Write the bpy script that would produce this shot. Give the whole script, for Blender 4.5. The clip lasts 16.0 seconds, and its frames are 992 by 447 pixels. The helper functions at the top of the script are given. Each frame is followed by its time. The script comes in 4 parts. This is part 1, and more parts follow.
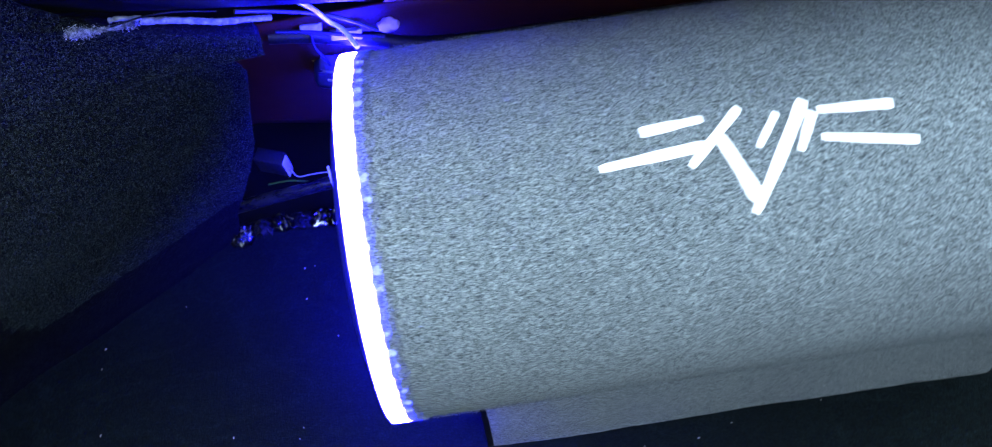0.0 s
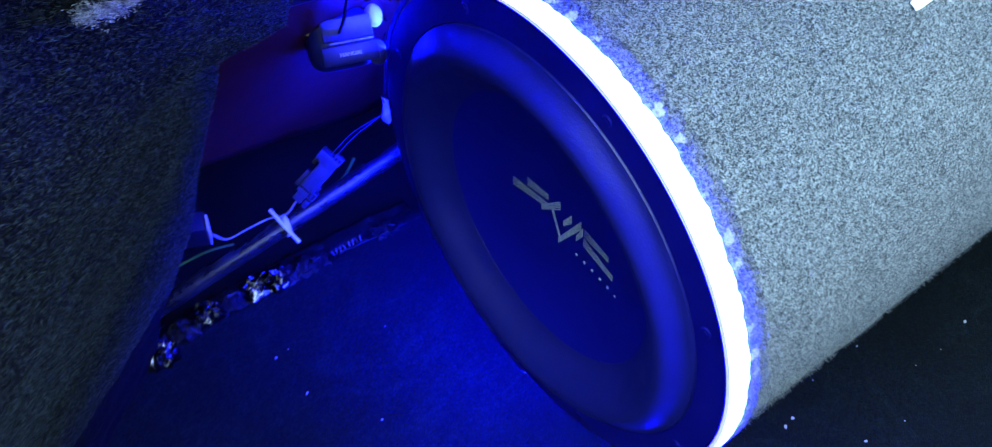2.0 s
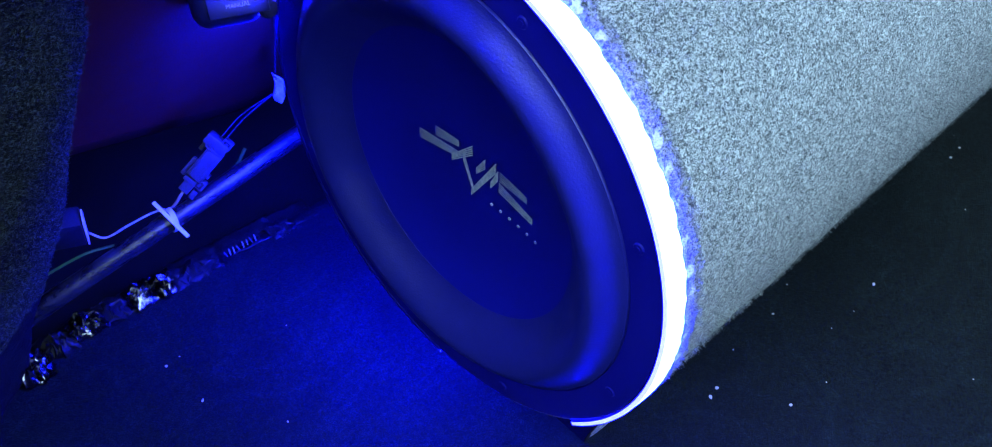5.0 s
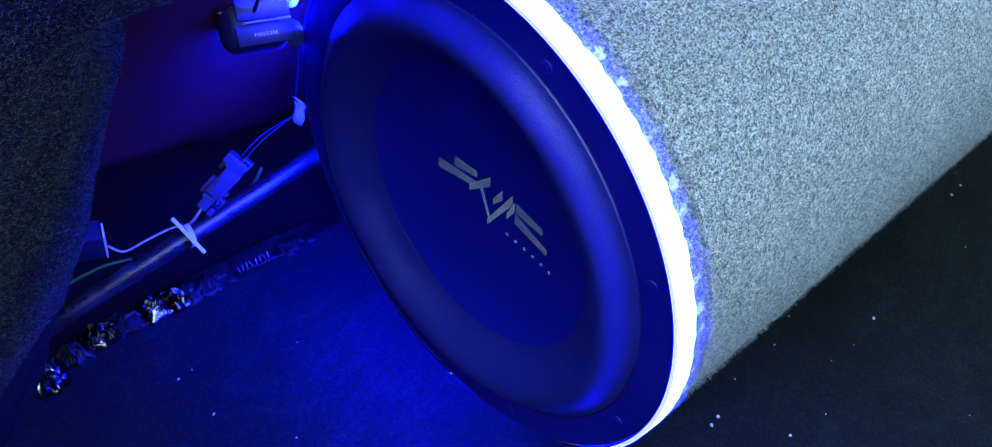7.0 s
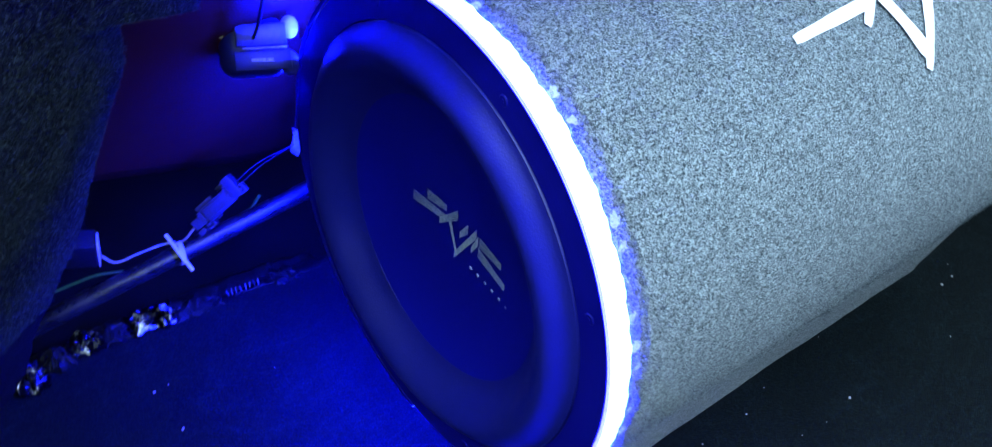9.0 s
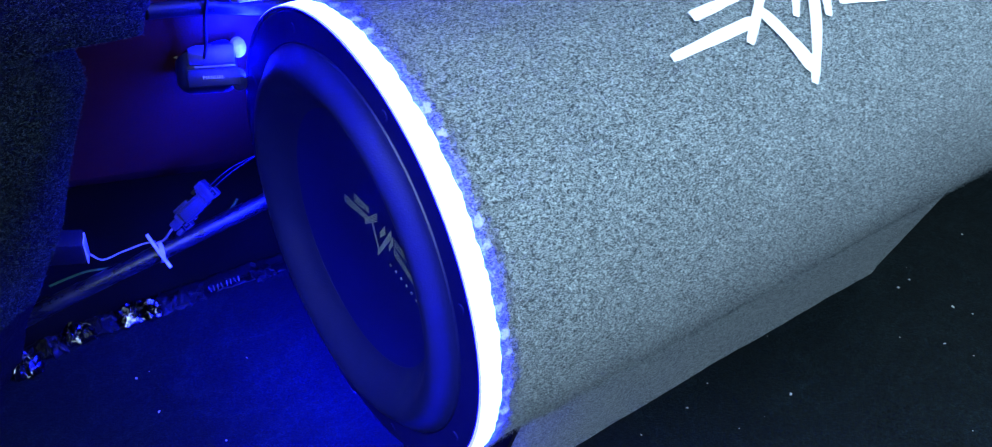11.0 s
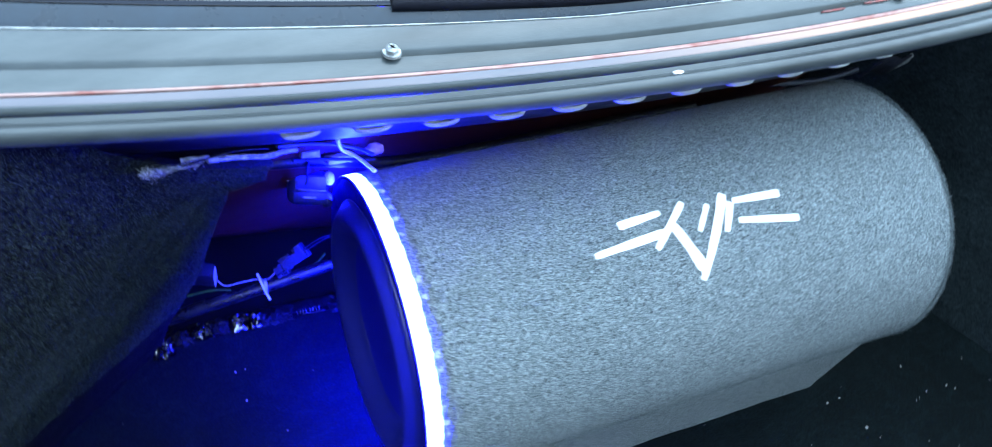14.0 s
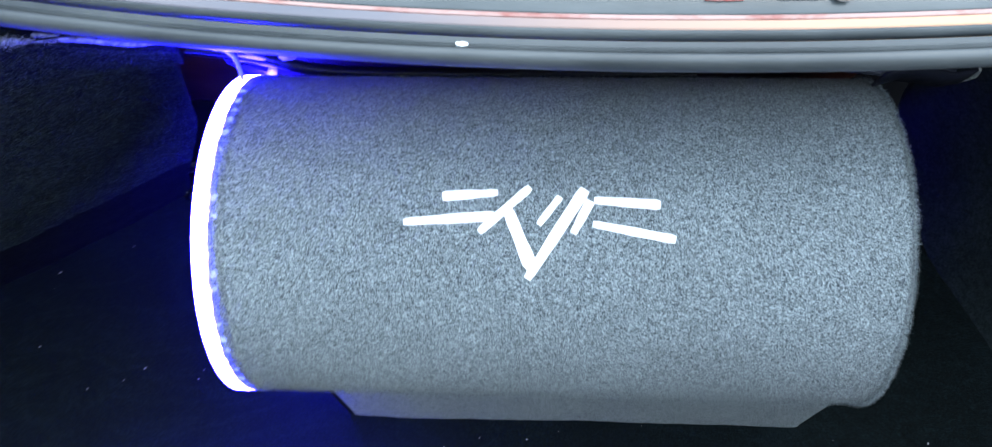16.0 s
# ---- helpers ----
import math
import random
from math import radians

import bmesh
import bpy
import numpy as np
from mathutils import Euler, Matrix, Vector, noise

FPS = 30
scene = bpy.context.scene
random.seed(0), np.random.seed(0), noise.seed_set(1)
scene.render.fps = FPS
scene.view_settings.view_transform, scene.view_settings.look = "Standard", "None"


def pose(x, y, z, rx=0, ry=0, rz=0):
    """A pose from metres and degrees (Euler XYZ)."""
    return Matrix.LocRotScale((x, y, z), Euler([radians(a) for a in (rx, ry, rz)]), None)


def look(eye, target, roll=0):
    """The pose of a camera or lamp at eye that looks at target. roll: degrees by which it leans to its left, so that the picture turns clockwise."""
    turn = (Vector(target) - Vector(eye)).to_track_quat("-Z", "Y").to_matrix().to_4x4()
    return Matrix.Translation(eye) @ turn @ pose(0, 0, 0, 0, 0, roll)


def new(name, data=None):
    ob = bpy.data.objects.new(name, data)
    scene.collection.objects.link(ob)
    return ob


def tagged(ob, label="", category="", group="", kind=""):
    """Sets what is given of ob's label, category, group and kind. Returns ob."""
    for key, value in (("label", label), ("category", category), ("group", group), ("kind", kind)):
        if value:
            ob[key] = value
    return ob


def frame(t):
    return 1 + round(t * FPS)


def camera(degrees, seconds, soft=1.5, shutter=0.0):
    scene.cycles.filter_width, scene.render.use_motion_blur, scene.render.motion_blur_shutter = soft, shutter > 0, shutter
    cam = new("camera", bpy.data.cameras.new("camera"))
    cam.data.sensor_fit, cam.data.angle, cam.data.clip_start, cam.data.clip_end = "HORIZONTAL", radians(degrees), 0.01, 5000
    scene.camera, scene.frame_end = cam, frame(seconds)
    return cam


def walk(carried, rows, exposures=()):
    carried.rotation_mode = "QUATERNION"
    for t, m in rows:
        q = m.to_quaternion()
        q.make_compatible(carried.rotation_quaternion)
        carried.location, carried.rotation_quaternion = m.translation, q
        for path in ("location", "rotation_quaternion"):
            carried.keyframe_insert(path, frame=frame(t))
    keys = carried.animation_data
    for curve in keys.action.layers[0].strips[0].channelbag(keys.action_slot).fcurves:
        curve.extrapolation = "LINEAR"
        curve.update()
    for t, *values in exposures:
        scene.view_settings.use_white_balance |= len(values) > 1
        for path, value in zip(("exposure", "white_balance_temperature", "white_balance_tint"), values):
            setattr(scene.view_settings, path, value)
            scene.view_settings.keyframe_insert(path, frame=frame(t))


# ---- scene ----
cam = camera(57.54, 16.0, soft=1.0, shutter=0.5)
# seconds, place in metres, turn in degrees
PATH = [
    (0.0, 0.1003, -0.5866, 0.9266, 41.722, 4.679, -7.000),
    (0.3, -0.0234, -0.5685, 0.9096, 42.330, 2.942, -14.669),
    (0.5, -0.1067, -0.5368, 0.9138, 41.654, 2.030, -21.342),
    (0.8, -0.2140, -0.5100, 0.8841, 41.921, 1.204, -28.918),
    (1.0, -0.2540, -0.4679, 0.8727, 41.390, 1.517, -32.016),
    (1.3, -0.2632, -0.3995, 0.8345, 41.199, 2.117, -34.236),
    (1.5, -0.2570, -0.3512, 0.8079, 40.691, 1.822, -35.352),
    (1.8, -0.2473, -0.3212, 0.7667, 40.768, 1.668, -36.061),
    (2.0, -0.2442, -0.3039, 0.7375, 41.213, 1.325, -36.917),
    (2.3, -0.2465, -0.2637, 0.7172, 42.935, 0.106, -40.814),
    (2.5, -0.2615, -0.2551, 0.6862, 44.199, -1.040, -40.882),
    (2.8, -0.2833, -0.2454, 0.6766, 44.682, -1.373, -42.898),
    (3.0, -0.2782, -0.2473, 0.6603, 44.273, -1.094, -43.221),
    (3.3, -0.2865, -0.2583, 0.6567, 44.096, -1.279, -45.308),
    (3.5, -0.2740, -0.2622, 0.6537, 44.109, -1.613, -44.972),
    (4.0, -0.2620, -0.2926, 0.6557, 43.804, -1.091, -44.586),
    (6.5, -0.2795, -0.3206, 0.6787, 46.235, -2.364, -42.284),
    (7.0, -0.2798, -0.3107, 0.6825, 45.504, -2.729, -42.495),
    (7.5, -0.2784, -0.3164, 0.6792, 45.726, -2.651, -42.089),
    (8.0, -0.2754, -0.2948, 0.6391, 48.325, -2.353, -42.490),
    (8.2, -0.2735, -0.2965, 0.6299, 49.446, -1.980, -42.702),
    (8.5, -0.2814, -0.2995, 0.6535, 49.992, -2.933, -42.542),
    (8.8, -0.2678, -0.3404, 0.6639, 50.582, -4.153, -39.431),
    (9.0, -0.2678, -0.3612, 0.6811, 49.698, -5.194, -37.828),
    (9.2, -0.2230, -0.3914, 0.6731, 50.022, -4.278, -33.152),
    (9.5, -0.2156, -0.4202, 0.7040, 49.583, -3.425, -32.046),
    (9.7, -0.2156, -0.4202, 0.7040, 49.223, -3.425, -32.046),
    (11.8, -0.2203, -0.4756, 0.7365, 50.113, -3.092, -36.519),
    (12.0, -0.2203, -0.4756, 0.7365, 49.993, -3.092, -36.519),
    (12.5, -0.2173, -0.4728, 0.7389, 49.790, -3.148, -36.677),
    (12.8, -0.2185, -0.4834, 0.7619, 49.557, -3.307, -36.205),
    (13.0, -0.2377, -0.5002, 0.8047, 49.567, -3.362, -35.234),
    (13.2, -0.2591, -0.5166, 0.8862, 49.156, -3.292, -33.523),
    (13.4, -0.2725, -0.5440, 0.9633, 49.237, -3.782, -32.292),
    (13.5, -0.2845, -0.5536, 0.9957, 48.968, -4.390, -32.253),
    (13.7, -0.2618, -0.5787, 1.0343, 48.133, -4.098, -29.243),
    (14.0, -0.1954, -0.6274, 1.0607, 47.005, -4.947, -23.135),
    (14.2, -0.1246, -0.6574, 1.0684, 46.428, -5.838, -18.154),
    (14.5, -0.0236, -0.6819, 1.0753, 44.469, -4.245, -13.252),
    (14.8, 0.0565, -0.6530, 1.0695, 42.610, -2.977, -12.489),
    (15.0, 0.0873, -0.6207, 1.0658, 41.339, -2.970, -12.678),
    (15.3, 0.1454, -0.5748, 1.0493, 40.029, -1.662, -12.315),
    (15.5, 0.1942, -0.5705, 1.0517, 39.767, -0.768, -8.636),
    (15.7, 0.2588, -0.5719, 1.0705, 37.645, -0.132, -2.709),
    (16.0, 0.3363, -0.6095, 1.0854, 37.914, 2.172, 2.738),
]
EXPOSURES = [(0.0, 2.18, 7200, 15), (1.0, 2.23, 6700, 11), (2.0, 2.12, 6500, 10), (3.0, 2.22, 6500, 10), (4.2, 2.35, 6500, 10), (6.5, 2.23, 6500, 10), (8.5, 2.21, 6500, 10), (9.5, 2.13, 6500, 10), (12.5, 2.0, 6500, 10), (13.5, 2.29, 6500, 10), (14.5, 2.29, 6650, 11), (15.0, 2.31, 7050, 14), (16.0, 2.22, 7400, 18)]
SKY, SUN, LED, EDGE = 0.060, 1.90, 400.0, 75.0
walk(cam, [(t, pose(x, y, z, rx, ry, rz)) for t, x, y, z, rx, ry, rz in PATH], EXPOSURES)

# ---- world and light ----
world = bpy.data.worlds.new("sky")
scene.world = world
world.use_nodes = True
wn = world.node_tree
sky = wn.nodes.new("ShaderNodeTexSky")
sky.sky_type, sky.sun_disc = "NISHITA", False
sky.sun_elevation, sky.sun_rotation = radians(72), radians(100)
wn.links.new(sky.outputs["Color"], wn.nodes["Background"].inputs["Color"])
wn.nodes["Background"].inputs["Strength"].default_value = SKY
sun = new("sun", bpy.data.lights.new("sun", "SUN"))
sun.data.energy, sun.data.angle, sun.data.color = SUN, radians(112), (0.635, 0.92, 1.14)
sun.matrix_world = look((0.75, -0.36, 2.3), (0.2, 0.0, 0.3))


# ---- materials ----
def material(name, base=(0.5, 0.5, 0.5), rough=0.6, metal=0.0, coat=0.0):
    m = bpy.data.materials.new(name)
    m.use_nodes = True
    b = m.node_tree.nodes["Principled BSDF"]
    b.inputs["Base Color"].default_value = (*base, 1)
    b.inputs["Roughness"].default_value = rough
    b.inputs["Metallic"].default_value = metal
    b.inputs["Coat Weight"].default_value = coat
    return m, m.node_tree, b


def noise_node(nt, scale, detail=3.0, stretch=(1, 1, 1), rough=0.6, curl=0.0):
    tc, mp, nz = (nt.nodes.new(k) for k in ("ShaderNodeTexCoord", "ShaderNodeMapping", "ShaderNodeTexNoise"))
    mp.inputs["Scale"].default_value = stretch
    nz.inputs["Distortion"].default_value = curl
    nz.inputs["Scale"].default_value, nz.inputs["Detail"].default_value = scale, detail
    nz.inputs["Roughness"].default_value = rough
    nt.links.new(tc.outputs["Object"], mp.inputs["Vector"])
    nt.links.new(mp.outputs["Vector"], nz.inputs["Vector"])
    return nz.outputs["Fac"]


def ramp(nt, fac, stops):
    r = nt.nodes.new("ShaderNodeValToRGB")
    while len(r.color_ramp.elements) < len(stops):
        r.color_ramp.elements.new(0.5)
    for e, (at, c) in zip(r.color_ramp.elements, stops):
        e.position, e.color = at, (*c, 1) if len(c) == 3 else c
    nt.links.new(fac, r.inputs["Fac"])
    return r.outputs["Color"]


def mix(nt, a, b, fac, kind="MIX"):
    n = nt.nodes.new("ShaderNodeMix")
    n.data_type, n.blend_type = "RGBA", kind
    for s, v in ((6, a), (7, b)):
        if isinstance(v, tuple):
            n.inputs[s].default_value = (*v, 1)
        else:
            nt.links.new(v, n.inputs[s])
    if isinstance(fac, float):
        n.inputs[0].default_value = fac
    else:
        nt.links.new(fac, n.inputs[0])
    return n.outputs[2]


def bump(nt, b, fac, strength, distance):
    n = nt.nodes.new("ShaderNodeBump")
    n.inputs["Strength"].default_value, n.inputs["Distance"].default_value = strength, distance
    nt.links.new(fac, n.inputs["Height"])
    nt.links.new(n.outputs["Normal"], b.inputs["Normal"])


def carpet(name, dark, light, fine=420.0, stretch=(1, 1, 1), sheen=0.1, blotch=0.25, lift=0.0025, lo=0.36, hi=0.64, clump=0.62, swirl=0.0, tuft=0.0):
    m, nt, b = material(name, light, 0.95)
    fibre = noise_node(nt, fine, 2.0, stretch, 0.7, 1.2)
    coarse = noise_node(nt, fine * 0.33, 2.0, stretch)
    worn = noise_node(nt, 9.0, 4.0)
    c = ramp(nt, fibre, [(lo, dark), (hi, light)])
    c = mix(nt, c, ramp(nt, coarse, [(0.33, (clump,) * 3), (0.67, (1.0,) * 3)]), 1.0, "MULTIPLY")
    if swirl:
        # strokes where the pile lies the other way
        c = mix(nt, c, ramp(nt, noise_node(nt, 5.0, 4.0, (1, 1.6, 1), 0.55, 2.2), [(0.44, (1.0,) * 3), (0.50, (1.0 + swirl,) * 3), (0.53, (1.0,) * 3)]), 1.0, "MULTIPLY")
    c = mix(nt, c, ramp(nt, worn, [(0.3, (1 - blotch,) * 3), (0.7, (1.0,) * 3)]), 1.0, "MULTIPLY")
    nt.links.new(c, b.inputs["Base Color"])
    b.inputs["Sheen Weight"].default_value, b.inputs["Sheen Roughness"].default_value = sheen, 0.5
    b.inputs["Specular IOR Level"].default_value = 0.1
    if tuft:
        s = nt.nodes.new("ShaderNodeMath")
        s.operation = "MULTIPLY_ADD"
        s.inputs[1].default_value = tuft
        nt.links.new(coarse, s.inputs[0])
        nt.links.new(fibre, s.inputs[2])
        fibre = s.outputs[0]
    bump(nt, b, fibre, 0.8, lift)
    return m


def surface(name, base, other, rough, scale=30.0, metal=0.0, relief=0.0, fine=600.0, stretch=(1, 1, 1), coat=0.0, cut=(0.35, 0.7), rough_to=None):
    m, nt, b = material(name, base, rough, metal, coat)
    big = noise_node(nt, scale, 5.0, stretch)
    nt.links.new(ramp(nt, big, [(cut[0], base), (cut[1], other)]), b.inputs["Base Color"])
    small = noise_node(nt, fine, 2.0, stretch)
    r0, r1 = rough, rough_to if rough_to is not None else min(1.0, rough + 0.2)
    nt.links.new(ramp(nt, big, [(0.3, (r0,) * 3), (0.75, (r1,) * 3)]), b.inputs["Roughness"])
    if relief:
        bump(nt, b, small, 0.5, relief)
    return m


def glow(name, colour, strength, base=0.8):
    m, nt, b = material(name, (base, base, base), 0.5)
    b.inputs["Emission Color"].default_value = (*colour, 1)
    b.inputs["Emission Strength"].default_value = strength
    return m


M_TUBE = carpet("grey_felt_carpet", (0.046, 0.064, 0.076), (0.40, 0.470, 0.484), 700.0, (0.8, 1, 1), 0.2, 0.12, 0.0019, 0.42, 0.60, 0.66, 0.0, 1.5)
M_FLOOR = carpet("black_floor_carpet", (0.0017, 0.0034, 0.0039), (0.0080, 0.0166, 0.0190), 420.0, (1, 1, 1), 0.0, 0.30, 0.0012, 0.42, 0.76, 0.75, 0.45)
M_TRIM = carpet("charcoal_trim_carpet", (0.0006, 0.0009, 0.0010), (0.0195, 0.0260, 0.0270), 330.0, (1, 1, 1), 0.0, 0.35, 0.002, 0.46, 0.74)
M_FELT = carpet("smooth_grey_blue_felt", (0.012, 0.018, 0.020), (0.034, 0.047, 0.052), 300.0, (1, 1, 1), 0.0, 0.35, 0.001)
M_PILE = surface("charcoal_carpet_pile", (0.005, 0.0075, 0.0075), (0.062, 0.086, 0.082), 0.9, 420.0, cut=(0.42, 0.64))
M_PILE.node_tree.nodes["Principled BSDF"].inputs["Specular IOR Level"].default_value = 0.1
M_RED = surface("red_body_paint", (0.040, 0.0068, 0.0014), (0.056, 0.0092, 0.0022), 0.50, 7.0)
M_RED.node_tree.nodes["Principled BSDF"].inputs["Specular IOR Level"].default_value = 0.1
# bulkhead red made lighter and browner, for daylight the rail lacks
M_RAIL = surface("lightened_red_brown_paint", (0.25, 0.075, 0.050), (0.36, 0.15, 0.105), 0.6, 22.0, relief=0.0003, stretch=(0.4, 1, 1))
M_BLACK_METAL = surface("black_painted_steel", (0.002, 0.002, 0.003), (0.005, 0.005, 0.006), 0.34, 25.0, relief=0.0003)
M_BLACK_METAL.node_tree.nodes["Principled BSDF"].inputs["Specular IOR Level"].default_value = 0.28
# near-black colour stands for shade in the recess and in openings
M_DARK = surface("shade_black", (0.002, 0.002, 0.0025), (0.005, 0.005, 0.0055), 0.85, 14.0)
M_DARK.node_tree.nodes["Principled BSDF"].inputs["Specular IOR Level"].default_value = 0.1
M_RUBBER = surface("seal_rubber", (0.036, 0.044, 0.047), (0.088, 0.100, 0.102), 0.36, 18.0, relief=0.0002, stretch=(0.25, 1, 1), coat=0.15)
M_PLATE = surface("faded_grey_plastic", (0.048, 0.060, 0.063), (0.120, 0.136, 0.138), 0.28, 12.0, relief=0.0003, stretch=(0.3, 1, 1), coat=0.15)
M_GUTTER = surface("faded_lilac_paint", (0.10, 0.10, 0.12), (0.17, 0.15, 0.165), 0.32, 10.0, stretch=(0.3, 1, 1), coat=0.25)
M_STRIPE = surface("worn_red_edge", (0.26, 0.060, 0.045), (0.42, 0.26, 0.23), 0.5, 60.0, stretch=(0.5, 1, 1), cut=(0.30, 0.52))
M_SCUFF = surface("red_scuffed_paint", (0.24, 0.035, 0.032), (0.20, 0.11, 0.105), 0.5, 160.0)
M_PRIMER = surface("pale_primer", (0.36, 0.37, 0.34), (0.52, 0.53, 0.49), 0.6, 60.0)
nt, pb = M_GUTTER.node_tree, M_GUTTER.node_tree.nodes["Principled BSDF"]
tc, sx = nt.nodes.new("ShaderNodeTexCoord"), nt.nodes.new("ShaderNodeSeparateXYZ")
nt.links.new(tc.outputs["Object"], sx.inputs["Vector"])
old = pb.inputs["Base Color"].links[0].from_socket
# orange reflected light at the right end is painted in along x
nt.links.new(mix(nt, old, (0.58, 0.30, 0.17), ramp(nt, sx.outputs["X"], [(0.20, (0, 0, 0)), (0.65, (1, 1, 1))])), pb.inputs["Base Color"])
M_GLASS = surface("dark_window_glass", (0.008, 0.010, 0.013), (0.012, 0.014, 0.018), 0.04, 5.0, rough_to=0.08)
M_GLASS.node_tree.nodes["Principled BSDF"].inputs["IOR"].default_value = 2.2
# reflected sky blue is put into the black moulding's base colour
M_MOULD = surface("sky_tinted_moulding", (0.008, 0.018, 0.032), (0.016, 0.032, 0.052), 0.22, 30.0)
M_MOULD.node_tree.nodes["Principled BSDF"].inputs["Specular IOR Level"].default_value = 0.5
M_ZINC = surface("zinc_plated_steel", (0.28, 0.30, 0.30), (0.55, 0.56, 0.55), 0.35, 120.0, metal=0.8)
M_ROD = surface("satin_spring_steel", (0.020, 0.020, 0.021), (0.055, 0.055, 0.057), 0.20, 90.0, metal=0.75, relief=0.0009, stretch=(0.3, 1, 1))
# blue LED glare is put into the black cone's base colour
M_CONE = surface("glare_blue_cone", (0.005, 0.007, 0.40), (0.006, 0.008, 0.46), 0.36, 9.0, relief=0.0001, rough_to=0.44)
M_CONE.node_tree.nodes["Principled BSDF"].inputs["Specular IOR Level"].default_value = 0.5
# black foam; its strong blue is the LED's glare put into the colour
M_SURROUND = surface("glare_blue_foam", (0.011, 0.014, 0.25), (0.015, 0.018, 0.30), 0.28, 40.0, relief=0.0004, fine=700.0)
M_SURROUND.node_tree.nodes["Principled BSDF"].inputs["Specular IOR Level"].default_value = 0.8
# black steel with the LED's blue glare mixed into the base
M_FLANGE = surface("glare_blue_steel", (0.003, 0.0035, 0.32), (0.005, 0.0055, 0.40), 0.42, 30.0, relief=0.0002)
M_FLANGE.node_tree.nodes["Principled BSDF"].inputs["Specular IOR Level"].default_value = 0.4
M_WHITE = surface("white_print", (0.83, 0.84, 0.84), (0.88, 0.88, 0.88), 0.6, 200.0)
M_SILVER = surface("scratched_silver_print", (0.45, 0.58, 0.62), (0.78, 0.86, 0.88), 0.4, 300.0)
M_FOIL = surface("crumpled_foil", (0.03, 0.03, 0.035), (0.46, 0.47, 0.49), 0.12, 45.0, metal=1.0, relief=0.002, fine=140.0)
M_MAT = surface("black_butyl_mat", (0.003, 0.003, 0.004), (0.008, 0.008, 0.010), 0.42, 60.0, relief=0.001)
M_MAT.node_tree.nodes["Principled BSDF"].inputs["Specular IOR Level"].default_value = 0.2
M_PLASTIC = surface("black_plastic", (0.003, 0.0035, 0.008), (0.006, 0.007, 0.014), 0.55, 70.0)
M_PLASTIC.node_tree.nodes["Principled BSDF"].inputs["Specular IOR Level"].default_value = 0.2
M_GREYPL = surface("grey_nylon_plastic", (0.016, 0.018, 0.030), (0.034, 0.038, 0.056), 0.45, 90.0)
M_TAG = surface("crumpled_grey_film", (0.20, 0.18, 0.21), (0.50, 0.46, 0.50), 0.30, 220.0, relief=0.001)
M_CONNECTOR = surface("grey_connector_nylon", (0.010, 0.011, 0.015), (0.026, 0.028, 0.034), 0.40, 160.0, relief=0.0002)
# black plastic with the LED's blue light put into its base
M_UNIT = surface("led_tinted_black_plastic", (0.008, 0.009, 0.09), (0.012, 0.013, 0.14), 0.30, 70.0, relief=0.0002)
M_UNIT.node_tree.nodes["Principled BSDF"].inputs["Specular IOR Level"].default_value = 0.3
# lilac here is LED light on grey plastic, kept as colour
M_SLIDER = surface("led_tinted_grey_plastic", (0.026, 0.026, 0.10), (0.045, 0.044, 0.15), 0.25, 120.0)
M_PLUG = surface("pale_grey_plastic", (0.20, 0.20, 0.21), (0.34, 0.34, 0.35), 0.4, 120.0)
M_NATURAL = surface("natural_nylon", (0.55, 0.55, 0.52), (0.68, 0.68, 0.66), 0.45, 90.0)
M_GREEN = surface("green_wire_sheath", (0.015, 0.11, 0.010), (0.025, 0.15, 0.016), 0.45, 60.0)
M_YELLOW = surface("yellow_sticker", (0.25, 0.19, 0.08), (0.36, 0.29, 0.14), 0.5, 90.0)
M_CONDUIT = surface("dusty_grey_conduit", (0.09, 0.095, 0.09), (0.40, 0.41, 0.38), 0.4, 190.0, relief=0.001)
M_FOAM = surface("frayed_insulation", (0.10, 0.11, 0.10), (0.62, 0.64, 0.56), 0.9, 300.0, cut=(0.42, 0.6), relief=0.004, fine=300.0)
M_CRUMB = surface("pale_crumb", (0.35, 0.36, 0.35), (0.60, 0.60, 0.58), 0.7, 400.0)
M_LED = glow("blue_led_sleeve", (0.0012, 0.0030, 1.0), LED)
# weaker glow for an added lip that throws blue onto the driver
M_EDGE = glow("blue_driver_fill", (0.0014, 0.0016, 1.0), EDGE)
# low glow for imitated LED light on the pile
M_SPOT = glow("blue_light_spot", (0.10, 0.17, 1.0), 0.9, 0.12)


# ---- building helpers ----
def link(name, bm, mat, parent=None, smooth=True):
    me = bpy.data.meshes.new(name)
    bm.normal_update()
    bm.to_mesh(me)
    bm.free()
    if mat:
        me.materials.append(mat)
    if smooth:
        me.polygons.foreach_set("use_smooth", [True] * len(me.polygons))
        me.set_sharp_from_angle(angle=radians(38))
    ob = new(name, me)
    if parent:
        ob.parent = parent
    return ob


def part(name, bm, mat, parent, label="", smooth=True):
    ob = link(name, bm, mat, parent, smooth)
    if parent.matrix_world != Matrix():
        ob.matrix_parent_inverse = parent.matrix_basis.inverted()
    return tagged(ob, label) if label else ob


def empty(name, place, label, category, group=""):
    ob = new(name)
    ob.empty_display_size = 0.02
    ob.matrix_basis = pose(*place)
    bpy.context.view_layer.update()
    return tagged(ob, label, category, group)


def solid(ob, thickness, offset=-1.0):
    s = ob.modifiers.new("thickness", "SOLIDIFY")
    s.thickness, s.offset = thickness, offset
    return ob


